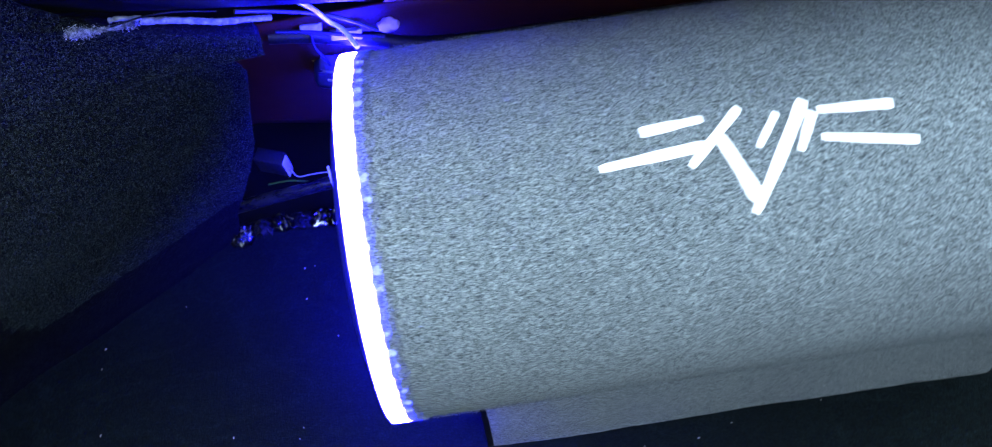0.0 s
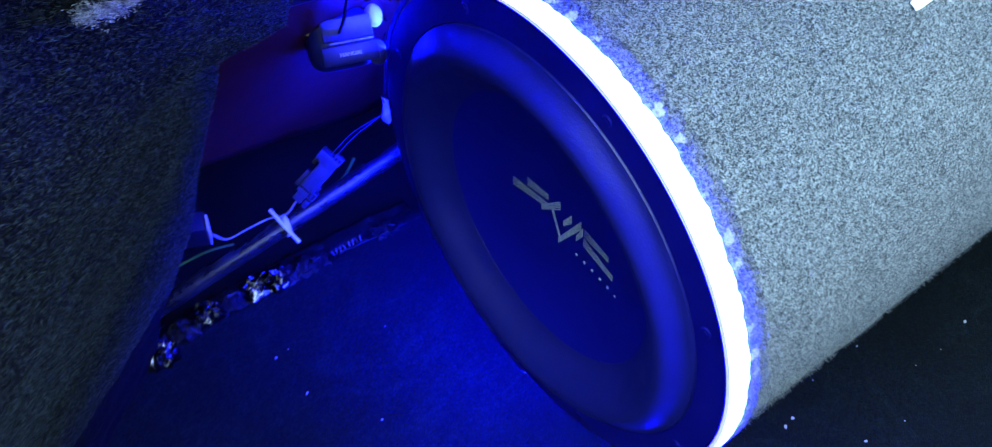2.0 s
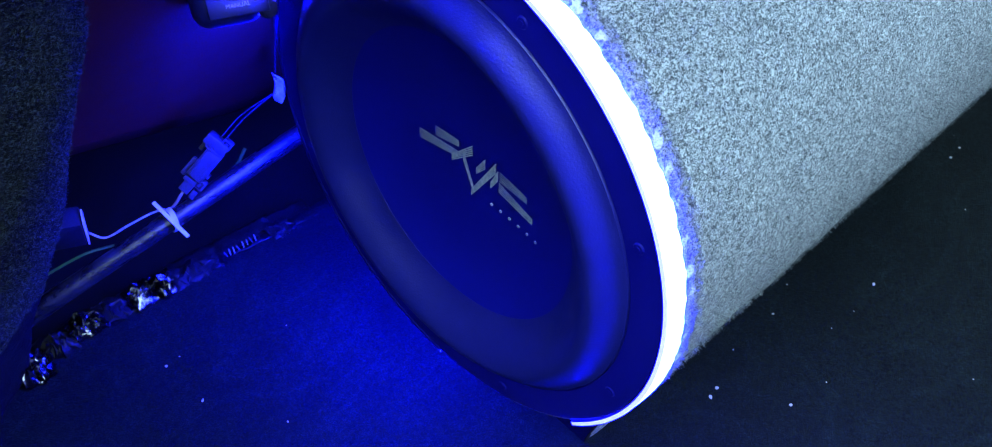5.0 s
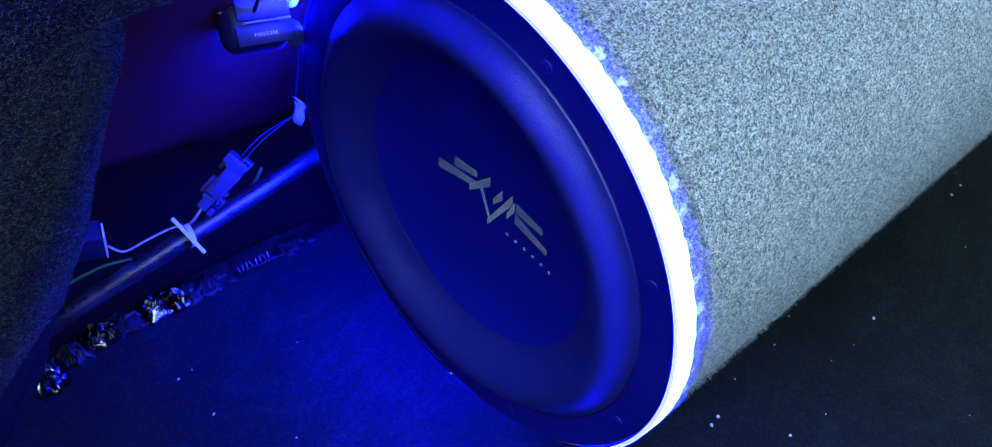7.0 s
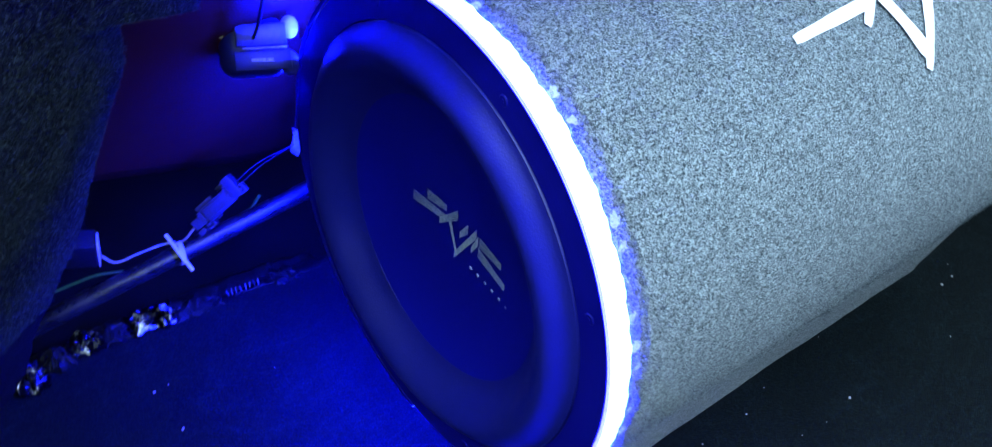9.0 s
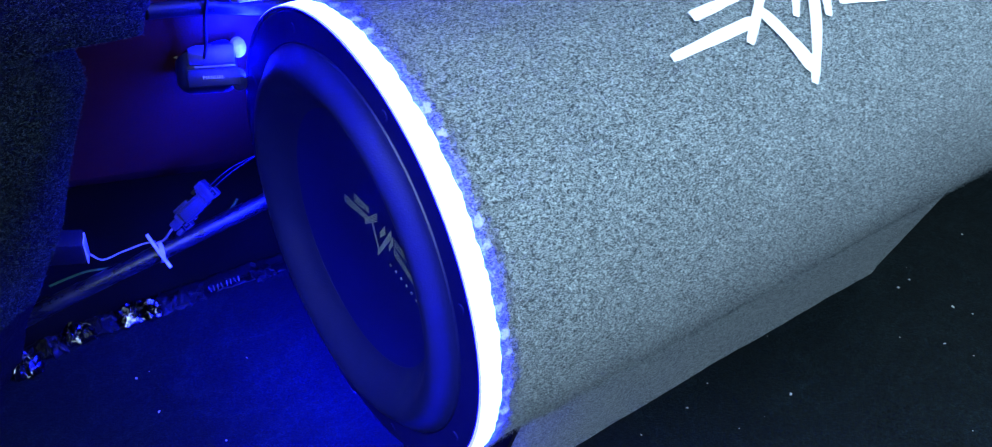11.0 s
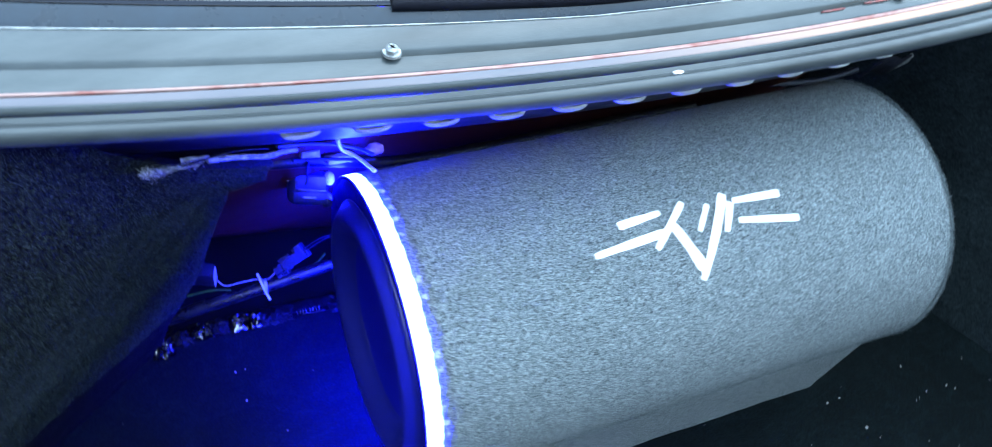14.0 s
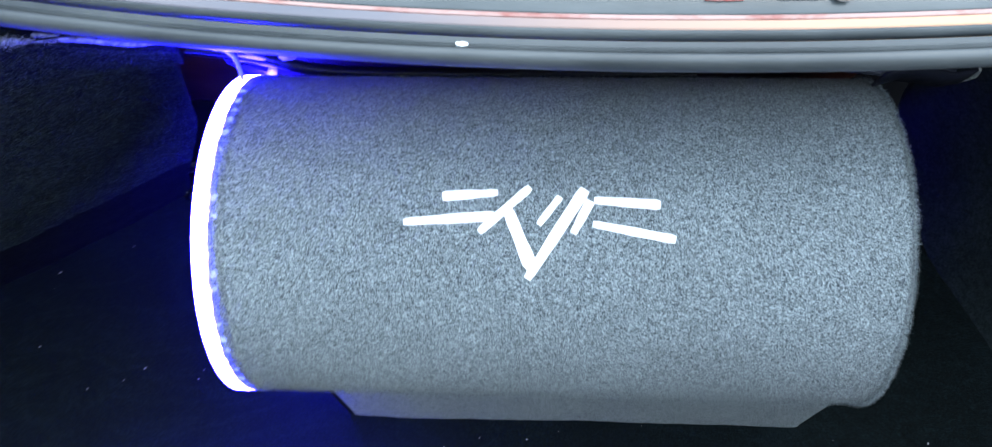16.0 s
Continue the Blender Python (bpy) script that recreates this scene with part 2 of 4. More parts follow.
def grid(rows, closed=False):
    """A sheet through rows of points; closed joins the last column to the first."""
    bm = bmesh.new()
    vs = [[bm.verts.new(p) for p in r] for r in rows]
    for a, b in zip(vs, vs[1:]):
        n = len(a)
        for i in range(n if closed else n - 1):
            j = (i + 1) % n
            bm.faces.new((a[i], a[j], b[j], b[i]))
    return bm


def box(bm, m, size, bevel=0.0, steps=2):
    g = bmesh.ops.create_cube(bm, size=1.0, matrix=m @ Matrix.Diagonal((*size, 1)))
    if bevel:
        es = {e for v in g["verts"] for e in v.link_edges}
        bmesh.ops.bevel(bm, geom=list(es), offset=bevel, segments=steps, affect="EDGES", profile=0.5)
    return bm


def boxed(m, size, bevel=0.0, steps=2):
    return box(bmesh.new(), m, size, bevel, steps)


def smooth_path(points, n):
    """n points on a soft curve through the given ones."""
    ps = [Vector(p) for p in points]
    ps = [2 * ps[0] - ps[1], *ps, 2 * ps[-1] - ps[-2]]
    out = []
    for k in range(n):
        u = k / (n - 1) * (len(ps) - 3)
        i = min(int(u), len(ps) - 4)
        t = u - i
        a, b, c, d = ps[i:i + 4]
        out.append(0.5 * (2 * b + (c - a) * t + (2 * a - 5 * b + 4 * c - d) * t * t + (3 * b - a - 3 * c + d) * t ** 3))
    return out


def tube(points, radius, n=24, sides=10, wobble=0.0, seed=0):
    """A round cable or bar along a soft curve, with closed ends."""
    rnd = random.Random(seed)
    path = smooth_path(points, n)
    rows = []
    for i, p in enumerate(path):
        d = (path[min(i + 1, n - 1)] - path[max(i - 1, 0)]).normalized()
        s = d.cross(Vector((0.13, 0.3, 1))).normalized()
        u = s.cross(d)
        r = radius * (1 + wobble * rnd.uniform(-1, 1))
        rows.append([p + r * (math.cos(a) * s + math.sin(a) * u) for a in (2 * math.pi * k / sides for k in range(sides))])
    bm = grid(rows, True)
    bm.verts.ensure_lookup_table()
    bm.faces.new([bm.verts[k] for k in range(sides)][::-1])
    bm.faces.new([bm.verts[(n - 1) * sides + k] for k in range(sides)])
    bmesh.ops.recalc_face_normals(bm, faces=bm.faces)
    return bm


def lathe(profile, sides=160, close=False):
    """A turned body round the speaker's axis: profile of (x, radius)."""
    rows = [[(x, -r * math.sin(2 * math.pi * k / sides), AXIS + r * math.cos(2 * math.pi * k / sides)) for k in range(sides)] for x, r in profile]
    bm = grid(rows, True)
    bmesh.ops.remove_doubles(bm, verts=bm.verts, dist=1e-6)
    bmesh.ops.recalc_face_normals(bm, faces=bm.faces)
    return bm


# ---- main sizes ----
AXIS = 0.278      # height of the speaker's axis over the floor
RAD = 0.175       # radius of the speaker tube
LONG = 0.670      # length of the speaker tube


def on_tube(x, deg, r):
    """A point of the tube's skin; deg from its top towards the open side of the trunk."""
    a = radians(deg)
    return Vector((x, -r * math.sin(a), AXIS + r * math.cos(a)))


def lip(x):
    """How far in the edge of the trunk opening lies at x."""
    return -0.091 + 0.16 * (x - 0.45) ** 2


# ---- trunk: floor, side linings, bulkhead ----
def floor_height(x, y):
    p = Vector((x, y, 0.0))
    return 0.004 * noise.noise(p * 7) + 0.0015 * noise.noise(p * 31) - 0.004


def sheet(x0, x1, y0, y1, nx, ny, fn):
    return grid([[(x0 + (x1 - x0) * i / nx, y0 + (y1 - y0) * j / ny, fn(x0 + (x1 - x0) * i / nx, y0 + (y1 - y0) * j / ny)) for i in range(nx + 1)] for j in range(ny + 1)])


floor = solid(link("floor", sheet(-0.8, 1.25, -0.9, 0.30, 140, 90, floor_height), M_FLOOR), 0.01)
tagged(floor, "black trunk floor carpet with scattered pale crumbs", "carpet", kind="structure")
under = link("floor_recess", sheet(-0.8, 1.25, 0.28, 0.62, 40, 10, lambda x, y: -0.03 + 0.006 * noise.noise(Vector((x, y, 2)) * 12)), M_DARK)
tagged(solid(under, 0.01), "near-black sheet for the shade behind the floor carpet", "floor", kind="structure")


def lining(levels, nu=80, nv=50, seed=0.0, ripple=0.004):
    """A carpeted side lining lofted through curves from its foot to its upper edge."""
    curves = [smooth_path(pts, nu) for pts in levels]
    rows = []
    for j in range(nv):
        w = j / (nv - 1) * (len(curves) - 1)
        i = min(int(w), len(curves) - 2)
        row = []
        for p, q in zip(curves[i], curves[i + 1]):
            v = p.lerp(q, w - i)
            k = ripple * noise.noise(v * 9 + Vector((seed, 0, 0))) + 0.4 * ripple * noise.noise(v * 40)
            row.append(v + Vector((k, -k, 0)))
        rows.append(row)
    return grid(rows)


def level(z, pts):
    return [(x, y, z) for x, y in pts]


LEFT = [
    level(-0.02, [(-0.235, 0.295), (-0.38, 0.18), (-0.50, 0.09), (-0.60, -0.05), (-0.63, -0.35), (-0.66, -0.88)]),
    level(0.06, [(-0.215, 0.275), (-0.355, 0.16), (-0.47, 0.075), (-0.58, -0.06), (-0.63, -0.35), (-0.66, -0.88)]),
    level(0.21, [(-0.150, 0.246), (-0.302, 0.127), (-0.392, 0.048), (-0.51, -0.08), (-0.60, -0.35), (-0.64, -0.88)]),
    level(0.36, [(-0.112, 0.190), (-0.22, 0.095), (-0.30, 0.020), (-0.43, -0.11), (-0.57, -0.35), (-0.62, -0.88)]),
    [(-0.118, 0.158, 0.405), (-0.1915, 0.0762, 0.434), (-0.2645, 0.0115, 0.460), (-0.394, -0.101, 0.487), (-0.55, -0.35, 0.510), (-0.61, -0.88, 0.515)],
    [(-0.077, 0.142, 0.403), (-0.187, 0.0733, 0.446), (-0.2575, 0.0110, 0.480), (-0.3885, -0.0985, 0.505), (-0.55, -0.35, 0.525), (-0.61, -0.88, 0.525)],
    [(-0.073, 0.130, 0.428), (-0.17, 0.062, 0.490), (-0.235, 0.038, 0.538), (-0.34, -0.04, 0.585), (-0.53, -0.33, 0.600), (-0.59, -0.88, 0.600)],
    [(-0.074, 0.112, 0.448), (-0.165, 0.056, 0.508), (-0.218, 0.054, 0.540), (-0.31, 0.030, 0.598), (-0.52, -0.20, 0.616), (-0.60, -0.88, 0.616)],
]
RIGHT = [
    level(-0.02, [(0.86, 0.42), (0.885, 0.20), (0.92, 0.06), (0.96, -0.08), (1.02, -0.35), (1.05, -0.88)]),
    level(0.06, [(0.87, 0.42), (0.90, 0.20), (0.935, 0.06), (0.98, -0.08), (1.04, -0.35), (1.07, -0.88)]),
    level(0.20, [(0.84, 0.36), (0.91, 0.18), (0.96, 0.05), (1.02, -0.08), (1.08, -0.35), (1.10, -0.88)]),
    level(0.40, [(0.80, 0.26), (0.90, 0.14), (0.98, 0.03), (1.06, -0.08), (1.13, -0.35), (1.14, -0.88)]),
    level(0.59, [(0.80, 0.16), (0.92, 0.08), (1.02, 0.00), (1.10, -0.10), (1.17, -0.35), (1.18, -0.88)]),
]
trim_left = solid(link("trim_left", lining(LEFT), M_TRIM), 0.012, 1.0)
tagged(trim_left, "charcoal carpeted side lining with a frayed cut edge", "trunk lining", kind="structure")
trim_right = solid(link("trim_right", lining(RIGHT, seed=5.0), M_FELT), 0.012, -1.0)
tagged(trim_right, "smooth grey-blue felt side lining creased above the floor", "trunk lining", kind="structure")

bulkhead = link("wall_bulkhead", sheet(-0.20, 0.70, 0.0, 1.0, 60, 16, lambda x, v: 0.0), M_RED)
for v in bulkhead.data.vertices:
    t = v.co.y
    drop = 0.42 * min(0.10, max(-0.10, v.co.x + 0.05)) * (1 - t)
    v.co = (v.co.x, 0.335 + 0.65 * drop - 0.195 * t + 0.006 * math.sin(9 * v.co.x) * t, 0.145 - drop + 0.30 * t)
tagged(solid(bulkhead, 0.003, 1.0), "red painted sheet metal bulkhead leaning over the recess", "bulkhead", kind="structure")
rows = []
for i in range(61):
    x = 0.045 + 1.10 * i / 60
    y1 = lip(x) + 0.150
    rows.append([(x, 0.150 + (y1 - 0.150) * t + 0.004 * math.sin(math.pi * t), 0.432 + 0.078 * t) for t in (0.0, 0.2, 0.4, 0.6, 0.8, 1.0)])
rail = link("wall_rail", grid(rows), M_RAIL)
tagged(solid(rail, 0.003, 1.0), "red-brown painted rail between bulkhead and pierced flange", "body panel", kind="structure")
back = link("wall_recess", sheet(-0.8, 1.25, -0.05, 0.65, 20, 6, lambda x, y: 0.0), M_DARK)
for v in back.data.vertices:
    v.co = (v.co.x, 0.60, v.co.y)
tagged(solid(back, 0.01), "near-black sheet for the recess's shaded depth", "wall", kind="structure")
rear = link("wall_rear", sheet(-0.8, 1.25, -0.05, 0.60, 20, 6, lambda x, y: 0.0), M_TRIM)
for v in rear.data.vertices:
    v.co = (v.co.x, -0.89, v.co.y)
tagged(solid(rear, 0.01), "charcoal carpeted rear wall of the trunk", "wall", kind="structure")

# out-of-view ledge, added to shade the left lining
side = link("trim_blocker", sheet(-0.80, -0.40, -0.90, 0.02, 12, 24, lambda x, y: 0.622 + 0.03 * (x + 0.40)), M_PLATE)
tagged(solid(side, 0.02), "unseen grey ledge added to keep light off the side lining", "body panel", kind="structure")


# ---- rim of the trunk opening ----
X0, X1, NX = -0.78, 1.24, 120


def spread(x, dy):
    """The rim's outer panels narrow towards the middle of the car."""
    return 0.83 * dy if dy < 0.06 else 0.05 + (dy - 0.06) * min(1.1, max(0.45, 0.67 - 1.05 * x))


def swept(profile, closed=False, x0=X0, x1=X1, n=NX):
    """A profile of (inward offset, height) swept along the curved rim."""
    rows = []
    for i in range(n + 1):
        x = x0 + (x1 - x0) * i / n
        rows.append([(x, lip(x) + spread(x, dy), z) for dy, z in profile])
    bm = grid(rows, closed)
    if closed:
        k = len(profile)
        bm.verts.ensure_lookup_table()
        bm.faces.new([bm.verts[j] for j in range(k)])
        bm.faces.new([bm.verts[n * k + j] for j in range(k)])
    bmesh.ops.recalc_face_normals(bm, faces=bm.faces)
    return bm


def arc(cx, cz, rx, rz, a0, a1, n):
    return [(cx + rx * math.cos(radians(a0 + (a1 - a0) * k / n)), cz + rz * math.sin(radians(a0 + (a1 - a0) * k / n))) for k in range(n + 1)]


weatherstrip = empty("weatherstrip", (0.2, lip(0.2), 0.61), "grey ribbed rubber weatherstrip on the trunk opening", "weatherstrip")
part("inner_lobe", swept(arc(0.0070, 0.6130, 0.0068, 0.0085, 0, 360, 14)[:-1], True), M_RUBBER, weatherstrip)
part("middle_lobe", swept([(0.0158, 0.600), (0.0160, 0.6130), (0.0178, 0.6160), (0.0195, 0.6150), (0.0212, 0.6172), (0.0228, 0.6164), (0.0268, 0.6195), (0.0292, 0.6175), (0.0290, 0.604)], True), M_RUBBER, weatherstrip)
part("outer_bead", swept(arc(0.0362, 0.6190, 0.0034, 0.0050, 0, 360, 10)[:-1], True), M_RUBBER, weatherstrip, "paler rounded bead")

gutter = link("trim_gutter", swept([(0.036, 0.603), (0.0420, 0.6150), (0.0435, 0.6195), (0.0455, 0.6208), (0.0545, 0.6222), (0.056, 0.6215), (0.057, 0.6195)]), M_GUTTER)
tagged(solid(gutter, 0.0015), "faded lilac painted gutter along the trunk opening", "body panel", kind="structure")
rows = []
for i in range(NX + 1):
    x = X0 + (X1 - X0) * i / NX
    u = min(1.0, max(0.0, (x + 0.15) / 0.42))
    wide = 0.0009 + 0.0040 * u * u * (3 - 2 * u) + 0.0005 * noise.noise(Vector((x * 22, 0, 0)))
    rows.append([(x, lip(x) + spread(x, 0.0592 - a * wide), z) for a, z in ((1.0, 0.6205), (0.9, 0.6225), (0.2, 0.6228), (0.0, 0.6205))])
stripe = link("trim_edge", grid(rows), M_STRIPE)
tagged(solid(stripe, 0.001), "worn red painted edge showing beside the gutter", "body panel", kind="structure")
panel = link("trim_panel", swept([(0.0600, 0.6180), (0.0605, 0.6225), (0.0625, 0.6240), (0.0860, 0.6290), (0.0885, 0.6340), (0.0910, 0.6360), (0.1180, 0.6440), (0.1225, 0.6450), (0.1245, 0.6430), (0.1248, 0.6380)]), M_PLATE)
tagged(solid(panel, 0.0015), "stepped faded grey plastic trim panel held by screws", "trim panel", kind="structure")
# bright metal line stands in for the highlight on the panel's edge
bead = link("trim_bead", swept(arc(0.1240, 0.6455, 0.0012, 0.0012, 0, 360, 8)[:-1], True), M_ZINC)
tagged(bead, "thin zinc bead added for the highlight along the trim panel's upper edge", "trim bead", kind="structure")
mould = link("trim_moulding", swept([(0.1250, 0.636), (0.1265, 0.6395), (0.1500, 0.6550), (0.1515, 0.6530)]), M_MOULD)
tagged(solid(mould, 0.002), "black glossy moulding under the rear window, sky reflection in its colour", "moulding", kind="structure")
window = link("window_rear", swept([(0.1520, 0.6560), (0.20, 0.668), (0.30, 0.695), (0.50, 0.75)]), M_GLASS)
tagged(solid(window, 0.004), "dark sloping rear window glass reflecting the sky", "window", kind="structure")


bm = tube([(0.03 + 0.04 * k, lip(0.03 + 0.04 * k) + spread(0.03 + 0.04 * k, 0.148), 0.6590) for k in range(9)], 0.0075, 40, 14)
tagged(link("window_capsule", bm, M_PLASTIC), "black rounded capsule on the rear window moulding", "grip strip")


def screw_on_panel(x, dy, z):
    p = (x, lip(x) + spread(x, dy), z)
    s = empty("screw", p, "zinc plated cross-head screw with washer in the trim panel", "screw", "screws in the trim panel")
    tilt = Matrix.Translation(p) @ pose(0, 0, 0, 12, 0, 0)
    bm = bmesh.new()
    bmesh.ops.create_cone(bm, cap_ends=True, segments=24, radius1=0.0085, radius2=0.0078, depth=0.0022, matrix=tilt @ Matrix.Translation((0, 0, 0.001)))
    part("washer", bm, M_ZINC, s)
    bm = bmesh.new()
    bmesh.ops.create_cone(bm, cap_ends=True, segments=6, radius1=0.0060, radius2=0.0056, depth=0.0040, matrix=tilt @ Matrix.Translation((0, 0, 0.004)))
    bmesh.ops.create_cone(bm, cap_ends=True, segments=20, radius1=0.0054, radius2=0.0034, depth=0.0016, matrix=tilt @ Matrix.Translation((0, 0, 0.0068)))
    part("head", bm, M_ZINC, s)
    bm = bmesh.new()
    for turn in (35, 125):
        box(bm, tilt @ pose(0, 0, 0.0076, 0, 0, turn), (0.0055, 0.0012, 0.0006))
    part("slot", bm, M_DARK, s)


for x in (-0.52, 0.018, 0.560, 1.05):
    screw_on_panel(x, 0.0870, 0.6330)


def fleck(name, x, dy, z, long, wide, mat, label, category, seed):
    """A thin patch, worn paint for the scuffs, lying on the rim."""
    rows = []
    for i in range(13):
        u = i / 12
        px = x + long * (u - 0.5)
        half = wide / 2 * math.sin(math.pi * (0.06 + 0.88 * u)) ** 0.5 * (1 + 0.5 * noise.noise(Vector((u * 5, seed, 0))))
        rows.append([(px, lip(px) + spread(px, dy) + half * q, z + 0.0006 + 0.16 * half * q - 0.0004 * abs(q)) for q in (-1, -0.4, 0.4, 1)])
    tagged(solid(link(name, grid(rows), mat), 0.0006), label, category)


fleck("pale_fleck", 0.266, 0.0200, 0.6165, 0.010, 0.0045, M_WHITE, "small white fleck on the weatherstrip", "paint fleck", 1)
fleck("paint_scuff", 0.470, 0.0830, 0.6288, 0.030, 0.0026, M_SCUFF, "red paint scuff on the grey trim panel", "paint scuff", 2)
fleck("paint_scuff", 0.530, 0.0850, 0.6300, 0.038, 0.0030, M_SCUFF, "red paint scuff on the grey trim panel", "paint scuff", 3)


# ---- pierced flange under the rim ----
PITCH = 0.0632
FL_A, FL_B = (0.026, 0.598), (0.112, 0.512)


def on_flange(x, t, out=0.0):
    """A point of the sloping flange; t from its upper edge to its lower one."""
    dy = FL_A[0] + (FL_B[0] - FL_A[0]) * t
    z = FL_A[1] + (FL_B[1] - FL_A[1]) * t
    return Vector((x, lip(x) + dy - 0.707 * out, z - 0.707 * out))


def flange_mesh():
    bm = bmesh.new()
    n, wide, tall, mid = 32, 0.0225, 0.095, 0.42
    k0, k1 = -10, 18
    for k in range(k0, k1):
        cx = k * PITCH
        hole, rim = [], []
        if k < -1:
            bm.faces.new([bm.verts.new(on_flange(cx + sx_ * PITCH / 2, t)) for sx_, t in ((-1, 0.0), (1, 0.0), (1, 1.0), (-1, 1.0))])
            continue
        for j in range(n):
            a = 2 * math.pi * j / n
            c, s = math.cos(a), math.sin(a)
            hole.append((cx + wide * math.copysign(abs(c) ** 0.75, c), mid + tall * math.copysign(abs(s) ** 0.9, s)))
            q = max(abs(c), abs(s))
            rim.append((cx + PITCH / 2 * c / q, (mid + (1 - mid) * s / q) if s > 0 else (mid + mid * s / q)))
        vh = [bm.verts.new(on_flange(*p)) for p in hole]
        vi = [bm.verts.new(on_flange(p[0], p[1], -0.004)) for p in hole]
        vr = [bm.verts.new(on_flange(*p)) for p in rim]
        for j in range(n):
            i = (j + 1) % n
            bm.faces.new((vr[j], vr[i], vh[i], vh[j]))
            bm.faces.new((vh[j], vh[i], vi[i], vi[j]))
    rows = [[on_flange(X0 + (X1 - X0) * i / NX, 1.0), on_flange(X0 + (X1 - X0) * i / NX, 1.0) + Vector((0, 0.004, -0.004)), on_flange(X0 + (X1 - X0) * i / NX, 1.0) + Vector((0, 0.06, 0.0))] for i in range(NX + 1)]
    vs = [[bm.verts.new(p) for p in r] for r in rows]
    for a, b in zip(vs, vs[1:]):
        for i in range(2):
            bm.faces.new((a[i], a[i + 1], b[i + 1], b[i]))
    bmesh.ops.remove_doubles(bm, verts=bm.verts, dist=1e-5)
    return bm


flange = link("trim_flange", flange_mesh(), M_BLACK_METAL)
tagged(flange, "black painted steel flange pierced with oval holes", "flange", kind="structure")
def oval_tab(cx):
    """A pale pressed lip standing out of one hole of the flange."""
    rows = []
    for s, z in ((0.55, 0.5635), (0.86, 0.5640), (0.97, 0.5630), (1.0, 0.5612), (0.96, 0.5595), (0.7, 0.5585)):
        rows.append([(cx + 0.0185 * s * math.copysign(abs(math.cos(a)) ** 0.75, math.cos(a)), lip(cx) + 0.0625 + 0.0095 * s * math.sin(a), z - (0.0035 if s < 0.6 else 0.0)) for a in (2 * math.pi * j / 32 for j in range(32))])
    bm = grid(rows, True)
    bm.verts.ensure_lookup_table()
    bm.faces.new([bm.verts[j] for j in range(32)])
    bm.faces.new([bm.verts[160 + j] for j in range(32)])
    bmesh.ops.recalc_face_normals(bm, faces=bm.faces)
    tagged(link("oval_tab", bm, M_PRIMER), "pale oval tab pressed out of the pierced flange", "tab", "tabs of the flange")


for k in range(-1, 10):
    oval_tab(k * PITCH)

# beam between flange and bulkhead
beam = link("trim_beam", tube([(-0.072, 0.152, 0.4175), (-0.03, 0.153, 0.4105), (0.02, 0.155, 0.397), (0.12, 0.160, 0.375), (0.5, 0.165, 0.37)], 0.0075, 40, 16), M_BLACK_METAL)
tagged(beam, "glossy black tubular beam under the parcel shelf", "beam", kind="structure")
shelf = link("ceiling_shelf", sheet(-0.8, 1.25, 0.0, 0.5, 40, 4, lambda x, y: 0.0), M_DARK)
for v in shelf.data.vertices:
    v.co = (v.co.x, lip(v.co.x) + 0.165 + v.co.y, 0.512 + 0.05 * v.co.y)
tagged(solid(shelf, 0.004, 1.0), "underside of the parcel shelf, its shade in a near-black colour", "shelf", kind="structure")


